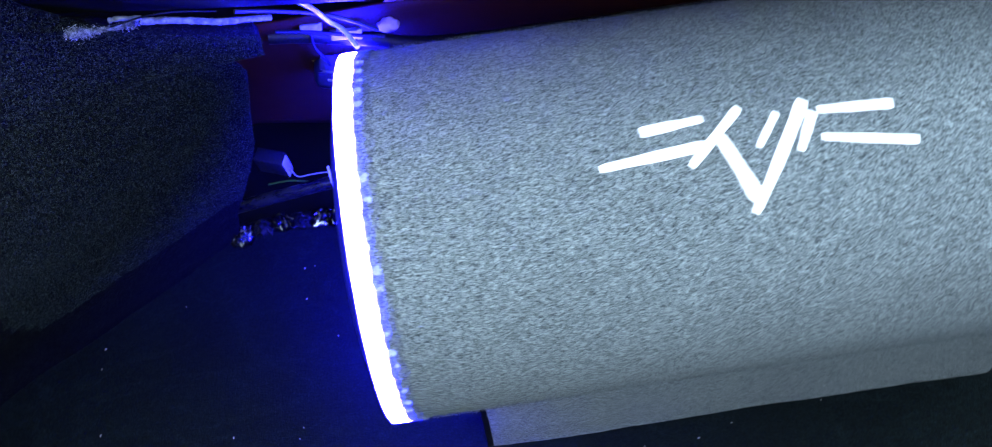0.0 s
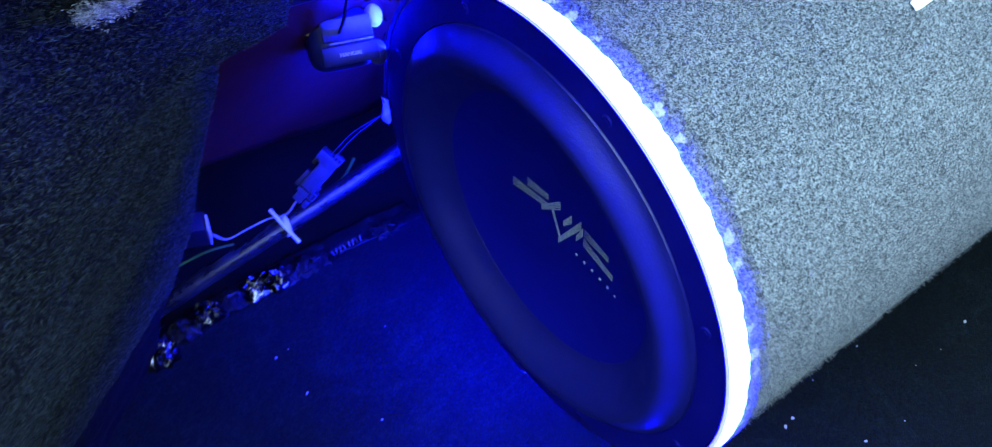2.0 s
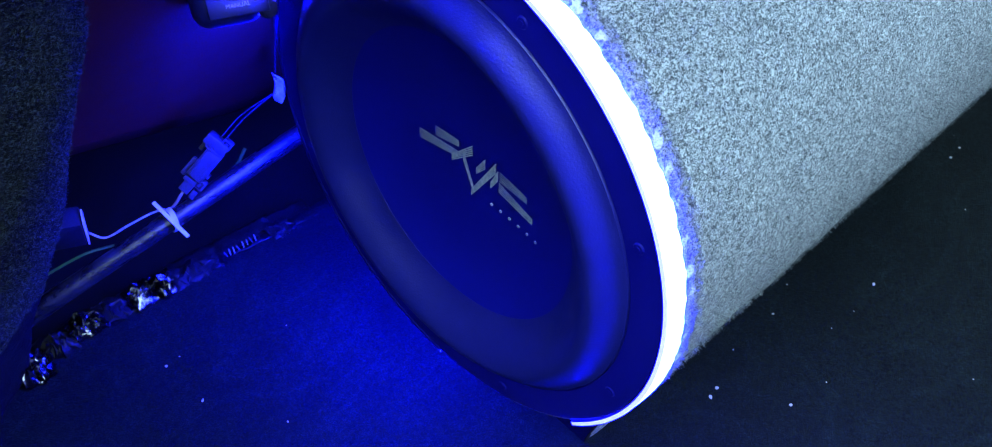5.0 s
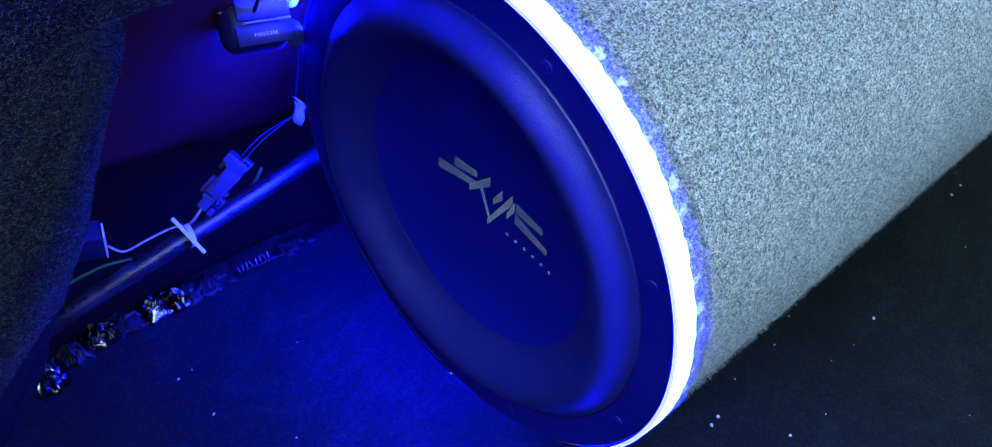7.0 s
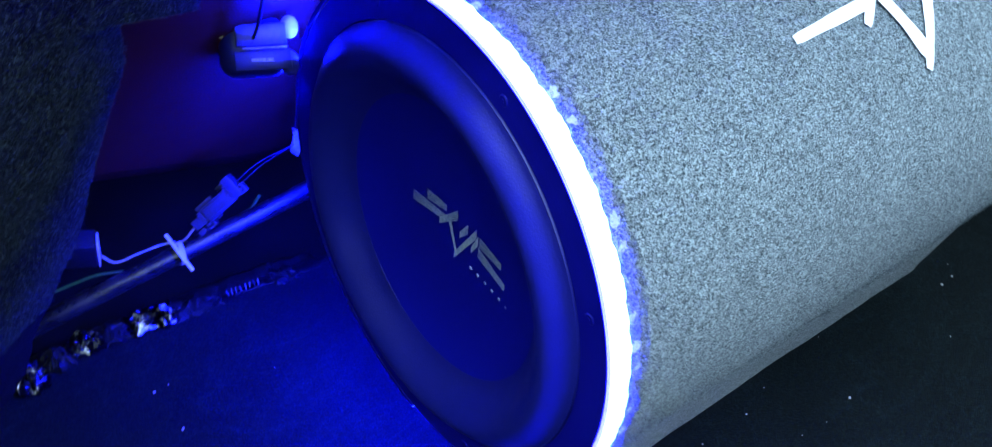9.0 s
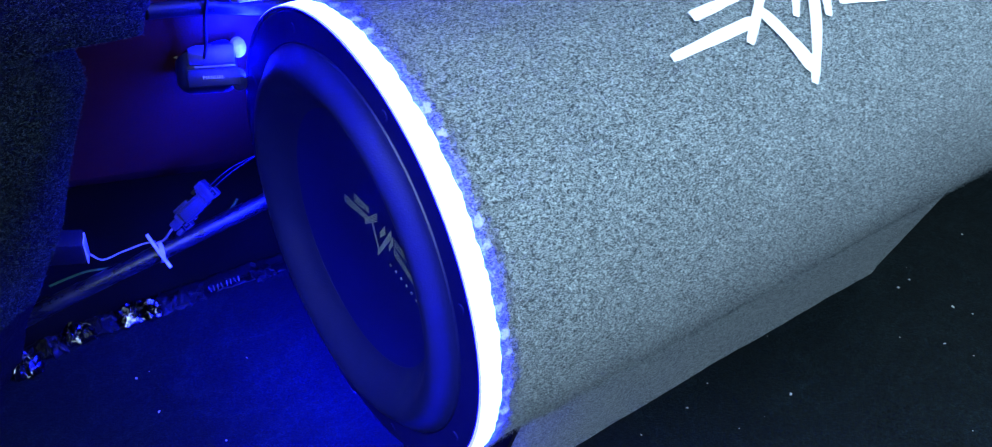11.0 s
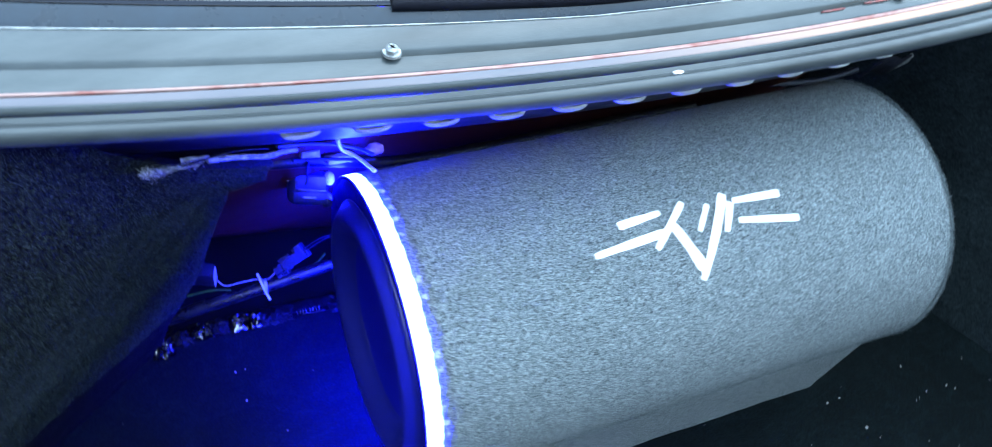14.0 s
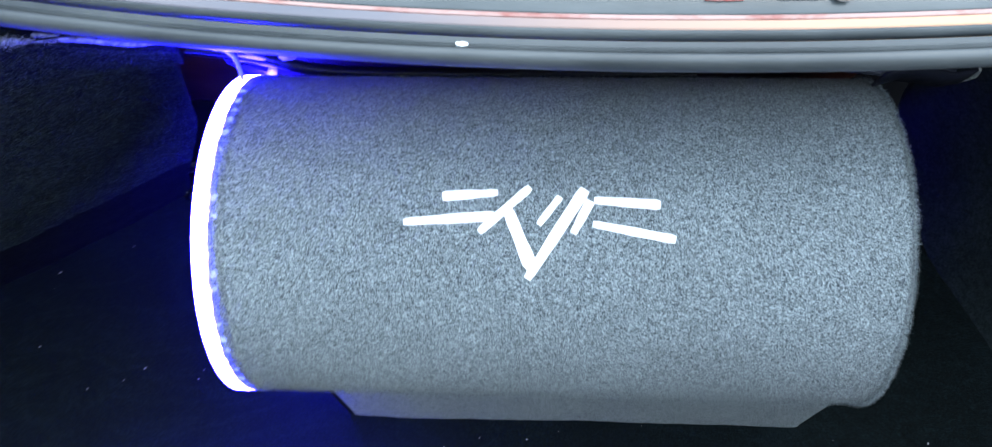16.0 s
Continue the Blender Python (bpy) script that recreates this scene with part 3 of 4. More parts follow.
# ---- the loudspeaker tube ----
def speaker():
    sp = empty("subwoofer_tube", (0.333, 0.0, 0.0), "grey carpeted subwoofer tube lying on its carpeted cradle", "subwoofer")
    shell = [(0.004, 0.172), (0.0005, RAD - 0.001), (0.0015, RAD)] + [(0.0015 + (LONG - 0.012) * k / 40, RAD + 0.0006 * math.sin(k * 1.7)) for k in range(1, 41)]
    shell += [(LONG - 0.006, RAD - 0.0008), (LONG - 0.002, RAD - 0.003), (LONG, RAD - 0.007), (LONG, 0.02), (LONG, 0.0)]
    bm = lathe(shell, 200)
    for v in bm.verts:
        k = 0.0009 * noise.noise(v.co * 14) + 0.0004 * noise.noise(v.co * 60)
        d = Vector((0, v.co.y, v.co.z - AXIS))
        if d.length > 0.1:
            v.co += d.normalized() * k
    part("shell", bm, M_TUBE, sp)

    # cradle: a carpeted block on the floor, its cheeks widening up to the tube
    a0, a1 = 0.079, 0.664
    prof = [(-0.126, 0.172), (-0.1290, 0.160), (-0.1260, 0.148), (-0.1180, 0.115), (-0.1050, 0.066), (-0.0935, 0.022), (-0.0885, 0.004), (-0.0870, -0.010)]
    prof += [(-y, z) for y, z in reversed(prof)]
    rows = []
    for k in range(61):
        x = a0 + (a1 - a0) * k / 60
        q = 0.985 if k in (0, 60) else 0.996 if k in (1, 59) else 1.0
        soft_ = 0.0016 * noise.noise(Vector((x * 9, 0, 0))) + 0.0006 * noise.noise(Vector((x * 40, 3, 0)))
        rows.append([(x - (0.006 * (1 - z / 0.17) if k == 60 else 0.0), y * q + (soft_ if y < 0 else 0.0), z) for y, z in prof])
    bm = grid(rows, True)
    bm.verts.ensure_lookup_table()
    for s in (0, 60 * len(prof)):
        bm.faces.new([bm.verts[s + j] for j in range(len(prof))])
    bmesh.ops.recalc_face_normals(bm, faces=bm.faces)
    cradle = part("cradle", bm, M_TUBE, sp, "carpeted cradle block under the tube")
    # added black panel: shade on the near end, as colour
    rows = [[(a0 + dx, y * q, z) for y, z in prof] for dx, q in ((0.004, 0.983), (-0.002, 0.983), (-0.003, 0.972))]
    bm = grid(rows, True)
    bm.verts.ensure_lookup_table()
    bm.faces.new([bm.verts[2 * len(prof) + j] for j in range(len(prof))])
    bmesh.ops.recalc_face_normals(bm, faces=bm.faces)
    part("end_shade", bm, M_DARK, cradle, "black panel added for the shade on the cradle's end")

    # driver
    driver = part("driver", lathe([(0.006, 0.1728), (0.0002, 0.1728), (-0.0008, 0.1720), (-0.0010, 0.156), (-0.0007, 0.1515), (0.0010, 0.1505), (0.004, 0.149)], 160), M_FLANGE, sp, "stamped black steel driver frame with blue glare in its colour")
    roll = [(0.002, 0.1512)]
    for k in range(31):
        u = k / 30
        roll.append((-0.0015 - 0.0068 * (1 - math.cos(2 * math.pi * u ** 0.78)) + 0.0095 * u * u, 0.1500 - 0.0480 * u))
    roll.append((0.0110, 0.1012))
    part("surround", lathe(roll, 160), M_SURROUND, driver, "rolled black foam surround with blue glare in its colour")
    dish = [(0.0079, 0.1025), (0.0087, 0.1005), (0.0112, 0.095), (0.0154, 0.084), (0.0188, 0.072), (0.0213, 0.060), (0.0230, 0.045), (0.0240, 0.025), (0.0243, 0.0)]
    part("cone", lathe(dish, 128), M_CONE, driver, "dished black cone with blue LED glare in its colour")
    for k in range(8):
        a = radians(22.5 + 45 * k)
        bm = bmesh.new()
        at = Matrix.Translation((-0.0013, -0.1612 * math.sin(a), AXIS + 0.1612 * math.cos(a))) @ pose(0, 0, 0, 0, -90, 0)
        bmesh.ops.create_cone(bm, cap_ends=True, segments=14, radius1=0.0038, radius2=0.0030, depth=0.0008, matrix=at)
        bmesh.ops.create_cone(bm, cap_ends=True, segments=6, radius1=0.0014, radius2=0.0014, depth=0.0012, matrix=at)
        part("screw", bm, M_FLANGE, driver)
    return sp, driver


speaker_tube, driver_part = speaker()


def bar_on_tube(bm, a, b, w0, w1):
    """A flat printed bar on the tube's skin from a to b, each (x, degrees), with its width in metres at either end."""
    ax, as_ = a[0], radians(a[1]) * RAD
    bx, bs = b[0], radians(b[1]) * RAD
    d = Vector((bx - ax, bs - as_))
    s = Vector((-d.y, d.x)).normalized()
    n = 14
    rows = []
    for k in range(n + 1):
        t = k / n
        w = (w0 + (w1 - w0) * t) / 2 * (1 + 0.05 * math.sin(11 * t + 40 * ax))
        if k in (0, n):
            w *= 0.75
        c = Vector((ax, as_)) + d * t
        rows.append([on_tube(c.x + s.x * w * q, math.degrees((c.y + s.y * w * q) / RAD), RAD + 0.0022 - 0.0006 * abs(q)) for q in (-1, -0.4, 0.4, 1)])
    vs = [[bm.verts.new(p) for p in r] for r in rows]
    for p, q in zip(vs, vs[1:]):
        for i in range(3):
            bm.faces.new((p[i], p[i + 1], q[i + 1], q[i]))


EMBLEM = [
    ((0.200, 33.2), (0.285, 31.0), 0.0050, 0.0075), ((0.236, 25.2), (0.288, 23.8), 0.0075, 0.0048),
    ((0.318, 22.0), (0.271, 36.0), 0.0058, 0.0056), ((0.297, 28.8), (0.320, 46.5), 0.0072, 0.0095),
    ((0.369, 22.4), (0.316, 50.0), 0.0085, 0.0062), ((0.346, 24.8), (0.326, 33.5), 0.0050, 0.0046),
    ((0.377, 25.8), (0.438, 27.0), 0.0052, 0.0072), ((0.374, 26.0), (0.358, 36.0), 0.0070, 0.0050),
    ((0.376, 33.0), (0.452, 37.4), 0.0050, 0.0062),
]
for a, b, w0, w1 in EMBLEM:
    bm = bmesh.new()
    bar_on_tube(bm, a, b, 1.4 * w0, 1.4 * w1)
    bmesh.ops.recalc_face_normals(bm, faces=bm.faces)
    part("emblem_bar", bm, M_WHITE, speaker_tube, "white printed slanted bar of the emblem")


def cone_x(r):
    return 0.0243 - 0.0030 * (r / 0.060) ** 2.5


bm = bmesh.new()
for a, b, w0, w1 in EMBLEM:
    k = 0.106 / 0.252
    for shift in (-0.0040, -0.0022, -0.0004, 0.0014, 0.0032):
        p = Vector(((0.326 - a[0]) * k, -(a[1] - 33) * radians(1) * RAD * k + shift))
        q = Vector(((0.326 - b[0]) * k, -(b[1] - 33) * radians(1) * RAD * k + shift * 0.6))
        d = q - p
        s = Vector((-d.y, d.x)).normalized() * 0.00042
        vs = [bm.verts.new((cone_x(math.hypot(c.x - 0.005, c.y + 0.003)) - 0.0006, c.x - 0.005, AXIS + c.y + 0.003)) for c in (p - s, p + s, q + s, q - s)]
        bm.faces.new(vs)
for k in range(6):
    y, z = -0.020 - 0.0085 * k, AXIS - 0.0165
    bmesh.ops.create_cone(bm, cap_ends=True, segments=8, radius1=0.0011, radius2=0.0011, depth=0.0006, matrix=Matrix.Translation((cone_x(abs(y)) - 0.0006, y, z)) @ pose(0, 0, 0, 0, 90, 0))
tagged(part("cone_emblem", bm, M_SILVER, driver_part, "scratched silver emblem of thin slanted lines"), kind="stuff")


# glowing strip round the rim
def strip():
    start, stop, n = -178, 134, 432
    lit, inner, tape = [], [], []
    for k in range(n + 1):
        deg = start + (stop - start) * k / n
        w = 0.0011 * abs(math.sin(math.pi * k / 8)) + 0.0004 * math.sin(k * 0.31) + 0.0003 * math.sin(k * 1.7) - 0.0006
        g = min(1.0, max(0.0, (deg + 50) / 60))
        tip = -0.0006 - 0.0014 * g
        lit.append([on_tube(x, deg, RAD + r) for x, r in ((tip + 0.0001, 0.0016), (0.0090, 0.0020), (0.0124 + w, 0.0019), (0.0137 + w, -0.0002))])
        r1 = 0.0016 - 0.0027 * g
        # made-up lip, turned from the camera, imitates glare on the driver
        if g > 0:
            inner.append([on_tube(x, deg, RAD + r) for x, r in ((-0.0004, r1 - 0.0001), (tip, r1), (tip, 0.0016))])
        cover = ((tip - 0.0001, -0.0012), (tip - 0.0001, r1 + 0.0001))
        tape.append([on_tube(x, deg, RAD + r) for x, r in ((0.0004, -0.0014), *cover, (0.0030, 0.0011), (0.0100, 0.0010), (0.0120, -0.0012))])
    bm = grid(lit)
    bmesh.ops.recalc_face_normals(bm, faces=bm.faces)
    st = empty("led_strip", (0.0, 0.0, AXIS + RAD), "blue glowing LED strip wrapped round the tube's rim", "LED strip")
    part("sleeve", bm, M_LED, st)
    part("fill_lip", grid(inner), M_EDGE, st, "added glowing lip that lights the driver blue")
    bm = grid(tape)
    bmesh.ops.recalc_face_normals(bm, faces=bm.faces)
    part("tape", bm, M_FLANGE, st, "backing tape in the driver frame's glare-blue colour")
    # glowing blobs stand in for spots of LED light on the carpet
    blob = None
    for k in range(54):
        deg = start + 3 + (stop - start - 6) * k / 53
        p = on_tube(0.0182 + 0.0010 * math.sin(7 * k), deg + 0.8 * math.sin(5 * k), RAD + 0.0003 * math.sin(11 * k))
        m = Matrix.Translation(p) @ pose(0, 0, 0, deg, 0, 0) @ pose(0, 0, 0, 0, 0, 97 * k)
        if blob is None:
            bm = bmesh.new()
            bmesh.ops.create_icosphere(bm, subdivisions=3, radius=1.0)
            for v in bm.verts:
                v.co *= 1 + 0.6 * noise.noise(v.co * 2.3)
                v.co = Vector((v.co.x * 0.0032, v.co.y * 0.0040, v.co.z * 0.0008))
            blob = part("light_spot", bm, M_SPOT, st)
            ob = blob
        else:
            ob = new("light_spot", blob.data)
            ob.parent = st
        ob.matrix_parent_inverse = st.matrix_basis.inverted()
        ob.matrix_basis = m


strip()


# loose fibres of the carpet along the rim and over the skin
def fibres(name, count, place, size, seed):
    rnd = random.Random(seed)
    verts, faces = [], []
    for k in range(count):
        p, up = place(rnd)
        lean = Vector((rnd.uniform(-1, 1), rnd.uniform(-1, 1), rnd.uniform(-1, 1)))
        d = (up * rnd.uniform(0.35, 1.0) + lean * 0.75).normalized() * size * rnd.uniform(0.5, 1.4)
        s = d.cross(lean).normalized() * 0.00016
        e = p + d * 0.55 + lean * size * 0.12
        i = len(verts)
        verts += [p - s, p + s, e + s * 0.8, e - s * 0.8, p + d]
        faces += [(i, i + 1, i + 2, i + 3), (i + 3, i + 2, i + 4)]
    me = bpy.data.meshes.new(name)
    me.from_pydata(verts, [], faces)
    return me


def skin_point(rnd):
    x, deg = rnd.uniform(0.0145, LONG - 0.004), rnd.uniform(-70, 150)
    p = on_tube(x, deg, RAD)
    return p, (p - Vector((x, 0, AXIS))).normalized()


def rim_point(rnd):
    x, deg = 0.0142 + 0.014 * rnd.random(), rnd.uniform(-170, 150)
    p = on_tube(x, deg, RAD)
    return p, (p - Vector((x, 0, AXIS))).normalized()




def end_point(rnd):
    deg, u = rnd.uniform(-100, 160), rnd.random()
    p = on_tube(LONG - 0.007 * u, deg, RAD - 0.006 * (1 - u) ** 2)
    n = (p - Vector((p.x, 0, AXIS))).normalized()
    return p, (n + Vector((0.6, 0, 0))).normalized()


for name, count, place, size, seed in (("fuzz", 60000, skin_point, 0.0032, 3), ("rim_fuzz", 26000, rim_point, 0.0024, 4), ("end_fuzz", 9000, end_point, 0.0048, 6)):
    me = fibres(name, count, place, size, seed)
    me.materials.append(M_TUBE)
    ob = new(name, me)
    ob.parent = speaker_tube
    ob.matrix_parent_inverse = speaker_tube.matrix_basis.inverted()
    tagged(ob, "loose grey carpet fibres", kind="stuff")


def lining_place(ob, reach, side):
    faces = [f for f in ob.data.polygons if reach(f.center)]
    sums = [float(s) for s in np.cumsum([f.area for f in faces])]

    def at(rnd):
        f = rnd.choices(faces, cum_weights=sums)[0]
        vs = [ob.data.vertices[i].co for i in f.vertices]
        u, v = rnd.random(), rnd.random()
        p = vs[0].lerp(vs[1], u).lerp(vs[3].lerp(vs[2], u), v)
        n = Vector((side, -0.6, 0.5))
        return p + n * 0.0005, n
    return at


me = fibres("lining_fuzz", 110000, lining_place(trim_left, lambda c: c.x > -0.42 and c.z > 0.10, 0.6), 0.0024, 9)
me.materials.append(M_PILE)
ob = new("lining_fuzz", me)
ob.parent = trim_left
tagged(ob, "loose charcoal carpet fibres", kind="stuff")


# ---- things in the recess ----
def torsion_bar():
    b = link("torsion_bar", tube([(-0.30, 0.305, 0.030), (-0.168, 0.285, 0.072), (-0.05, 0.279, 0.096), (0.06, 0.273, 0.119), (0.30, 0.262, 0.165)], 0.0088, 40, 16), M_ROD)
    tagged(b, "satin steel trunk torsion bar crossing the recess", "torsion bar")


torsion_bar()


def cable_tie():
    t = empty("cable_tie", (-0.076, 0.276, 0.092), "white nylon cable tie round the torsion bar", "cable tie")
    c, ax = Vector((-0.076, 0.2795, 0.0915)), Vector((0.93, -0.045, 0.19)).normalized()
    s = ax.cross(Vector((0.3, 0, 1))).normalized()
    u = s.cross(ax)
    rows = []
    for k in range(36):
        a = 2 * math.pi * k / 36
        rows.append([c + ax * (w + 0.003 * math.sin(a)) + (0.0094 + h_) * (math.cos(a) * s + math.sin(a) * u) for w, h_ in ((-0.0022, 0), (0.0022, 0), (0.0022, 0.0012), (-0.0022, 0.0012))])
    rows.append(rows[0])
    bm = grid(rows, True)
    bmesh.ops.remove_doubles(bm, verts=bm.verts, dist=1e-6)
    bmesh.ops.recalc_face_normals(bm, faces=bm.faces)
    part("strap", bm, M_NATURAL, t)
    d, out_ = Vector((0.21, -0.81, -0.54)), Vector((-0.28, -0.63, 0.72))
    mid = c + out_ * 0.0125
    side_ = d.cross(out_).normalized() * 0.0017
    rows = [[mid + d * 0.021 * k / 4 - out_ * 0.0026 * (k / 4) ** 2 + q for q in (side_, side_ + out_ * 0.001, out_ * 0.001 - side_, -side_)] for k in range(-4, 5)]
    bm = grid(rows, True)
    bm.verts.ensure_lookup_table()
    bm.faces.new([bm.verts[j] for j in range(4)])
    bm.faces.new([bm.verts[32 + j] for j in range(4)])
    bmesh.ops.recalc_face_normals(bm, faces=bm.faces)
    part("tail", bm, M_NATURAL, t, "flat white strap end crossing the bar")


cable_tie()


def connector():
    c = empty("wire_connector", (-0.03, 0.27, 0.135), "grey two-part wire connector held beside the torsion bar", "connector")
    a, end = Vector((-0.064, 0.279, 0.112)), Vector((-0.004, 0.263, 0.165))
    ex = (end - a).normalized()
    ez = Vector((-0.3, -0.7, 0.65))
    ez = (ez - ez.dot(ex) * ex).normalized()
    ey = ez.cross(ex)
    base = Matrix((ex, ey, ez)).transposed().to_4x4()
    base.translation = a

    def block(name, u, v, w, size, mat, label="", bevel=0.0008):
        return part(name, boxed(base @ Matrix.Translation((u, v, w)), size, bevel), mat, c, label)

    block("body", 0.0390, 0.0015, 0.0, (0.031, 0.0150, 0.012), M_CONNECTOR, "", 0.0012)
    block("rib", 0.0390, -0.0030, 0.0063, (0.028, 0.0012, 0.0012), M_CONNECTOR, "", 0.0003)
    block("rib", 0.0385, 0.0062, 0.0063, (0.026, 0.0010, 0.0012), M_CONNECTOR, "", 0.0003)
    block("cap", 0.0605, 0.0055, 0.001, (0.0100, 0.0210, 0.014), M_CONNECTOR, "", 0.0012)
    block("cap", 0.0545, 0.0035, 0.0005, (0.0030, 0.0165, 0.013), M_CONNECTOR)
    block("tip", 0.0125, 0.0012, -0.001, (0.0110, 0.0095, 0.009), M_CONNECTOR)
    block("tip", 0.0195, 0.0020, -0.0005, (0.0050, 0.0125, 0.010), M_CONNECTOR)
    block("tab", 0.0098, -0.0072, -0.001, (0.0085, 0.0050, 0.006), M_CONNECTOR)
    for u, v, w in ((0.0217, -0.0062, 0.0), (0.0655, -0.0015, 0.002)):
        block("clip", u, v, w, (0.0092, 0.0092, 0.008), M_CONNECTOR)
        block("clip_hole", u, v, w + 0.0042, (0.0058, 0.0056, 0.0008), M_DARK, "near-black square for a shaded opening", 0.0)
        block("clip_bar", u, v, w + 0.0047, (0.0034, 0.0022, 0.0008), M_CONNECTOR, "", 0.0)
    block("notch", 0.0320, -0.0068, 0.001, (0.0040, 0.0030, 0.006), M_CONNECTOR, "", 0.0004)
    block("rail", 0.0270, 0.0112, -0.004, (0.0190, 0.0042, 0.004), M_GREYPL, "dark grey mounting rail", 0.0006)
    block("rail", 0.0500, 0.0132, -0.004, (0.0100, 0.0036, 0.004), M_GREYPL, "dark grey mounting rail", 0.0006)
    for v in (0.0022, 0.0062):
        p = [base @ Vector((0.064, v, 0.0)), base @ Vector((0.082, v + 0.0005, -0.001)), base @ Vector((0.098, v * 0.8, -0.004)), Vector((0.034, 0.256, 0.190))]
        part("wire", tube(p, 0.0007, 18, 8), M_PLASTIC, c, "thin dark grey wire")
    part("wire", tube([base @ Vector((0.008, 0.001, 0.0)), base @ Vector((0.001, 0.0, 0.0)), base @ Vector((-0.006, -0.001, -0.002)), base @ Vector((-0.016, -0.001, -0.006))], 0.0013, 12, 8), M_YELLOW, c, "yellow wire")


connector()


def relay():
    r = empty("relay_box", (-0.15, 0.32, 0.10), "small dark relay box with a pale edge and wires", "relay")
    m = pose(-0.158, 0.318, 0.106, 18, 6, -20)
    part("body", boxed(m, (0.040, 0.020, 0.036), 0.002), M_PLASTIC, r)
    part("clip", boxed(m @ Matrix.Translation((0.0215, -0.002, 0.0)), (0.0016, 0.014, 0.038), 0.0005), M_NATURAL, r, "pale plastic clip")
    part("wire", tube([(-0.138, 0.312, 0.094), (-0.128, 0.302, 0.088), (-0.110, 0.294, 0.096), (-0.090, 0.288, 0.102), (-0.078, 0.283, 0.104)], 0.0010, 24, 8), M_TAG, r, "pale wire")
    part("wire", tube([(-0.180, 0.335, 0.050), (-0.160, 0.328, 0.058), (-0.142, 0.322, 0.063), (-0.12, 0.318, 0.060)], 0.0013, 16, 8), M_GREEN, r, "green wire")
    part("wire", tube([(-0.072, 0.290, 0.078), (-0.050, 0.298, 0.070), (-0.02, 0.305, 0.072), (0.005, 0.308, 0.085), (0.02, 0.31, 0.1)], 0.0018, 20, 8), M_GREEN, r, "green wire")


relay()


def fastener():
    p = empty("tag_clip", (0.034, 0.255, 0.193), "pale crumpled plastic tag hanging on a wire", "tag")
    bm = grid([[(0.034 + s * w * 0.75 + 0.003 * math.sin(3 * t), 0.254 + 0.005 * math.cos(6 * s + 4 * t), 0.180 + 0.027 * t) for s in (-1, -0.3, 0.4, 1)] for t, w in ((0, 0.002), (0.25, 0.007), (0.5, 0.008), (0.75, 0.0055), (1, 0.0015))])
    solid(part("tag", bm, M_TAG, p), 0.001)
    part("wire", tube([(0.036, 0.256, 0.208), (0.040, 0.250, 0.25), (0.036, 0.235, 0.30), (0.02, 0.20, 0.33)], 0.0009, 20, 6), M_DARK, p)


fastener()


def release_unit():
    """The small latch unit with its printed word, under the beam."""
    u = empty("release_unit", (-0.015, 0.190, 0.320), "black latch release unit, LED blue in its colour, with a pale printed word", "release unit")
    m = pose(-0.0230, 0.1955, 0.3355, -32, 0, -22)
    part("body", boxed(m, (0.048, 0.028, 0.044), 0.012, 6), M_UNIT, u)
    part("slider", boxed(m @ Matrix.Translation((0.006, -0.016, 0.008)), (0.036, 0.006, 0.016), 0.0015), M_SLIDER, u, "grey slider with lilac LED light in its colour")
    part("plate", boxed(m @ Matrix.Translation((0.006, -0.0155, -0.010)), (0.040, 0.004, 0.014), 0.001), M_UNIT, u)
    # pale strip imitates the LED's glint along the slider
    part("ledge", boxed(m @ Matrix.Translation((0.008, -0.0175, -0.0012)), (0.032, 0.0030, 0.0016), 0.0005), M_PLUG, u, "pale strip for the edge that catches the LED")
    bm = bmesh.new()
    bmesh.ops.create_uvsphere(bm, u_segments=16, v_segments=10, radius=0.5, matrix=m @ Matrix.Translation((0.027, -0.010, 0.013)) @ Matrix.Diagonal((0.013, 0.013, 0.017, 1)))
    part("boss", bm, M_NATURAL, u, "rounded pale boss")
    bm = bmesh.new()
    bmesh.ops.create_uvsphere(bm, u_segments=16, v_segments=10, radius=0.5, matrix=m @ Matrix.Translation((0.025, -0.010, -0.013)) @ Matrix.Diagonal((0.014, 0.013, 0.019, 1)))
    part("boss", bm, M_SLIDER, u, "rounded boss with LED blue in its colour")
    part("sticker", boxed(m @ Matrix.Translation((-0.0195, -0.0135, 0.013)) @ pose(0, 0, 0, 0, 24, 0), (0.0028, 0.002, 0.013), 0.0005), M_YELLOW, u, "pale yellow sticker")
    cu = bpy.data.curves.new("word", "FONT")
    cu.body, cu.size, cu.align_x, cu.align_y, cu.extrude = "MANUAL", 0.0040, "CENTER", "CENTER", 0.0002
    tmp = new("word", cu)
    me = bpy.data.meshes.new_from_object(tmp.evaluated_get(bpy.context.evaluated_depsgraph_get()))
    bpy.data.objects.remove(tmp)
    me.name = "word"
    me.transform(m @ Matrix.Translation((0.006, -0.0180, -0.010)) @ pose(0, 0, 0, 90, 0, 0))
    me.materials.clear()
    me.materials.append(M_WHITE)
    w = new("printed_word", me)
    w.parent = u
    w.matrix_parent_inverse = u.matrix_basis.inverted()
    tagged(w, "pale printed word MANUAL")
    part("cable", tube([(-0.030, 0.140, 0.425), (-0.032, 0.150, 0.400), (-0.028, 0.170, 0.370), (-0.027, 0.185, 0.348)], 0.0014, 14, 6), M_PLASTIC, u)


release_unit()


# ---- wiring along the edge under the shelf ----
def run(name, points, radius, mat, label, category, n=30, sides=10, wobble=0.0, seed=0):
    return tagged(link(name, tube(points, radius, n, sides, wobble, seed), mat), label, category)


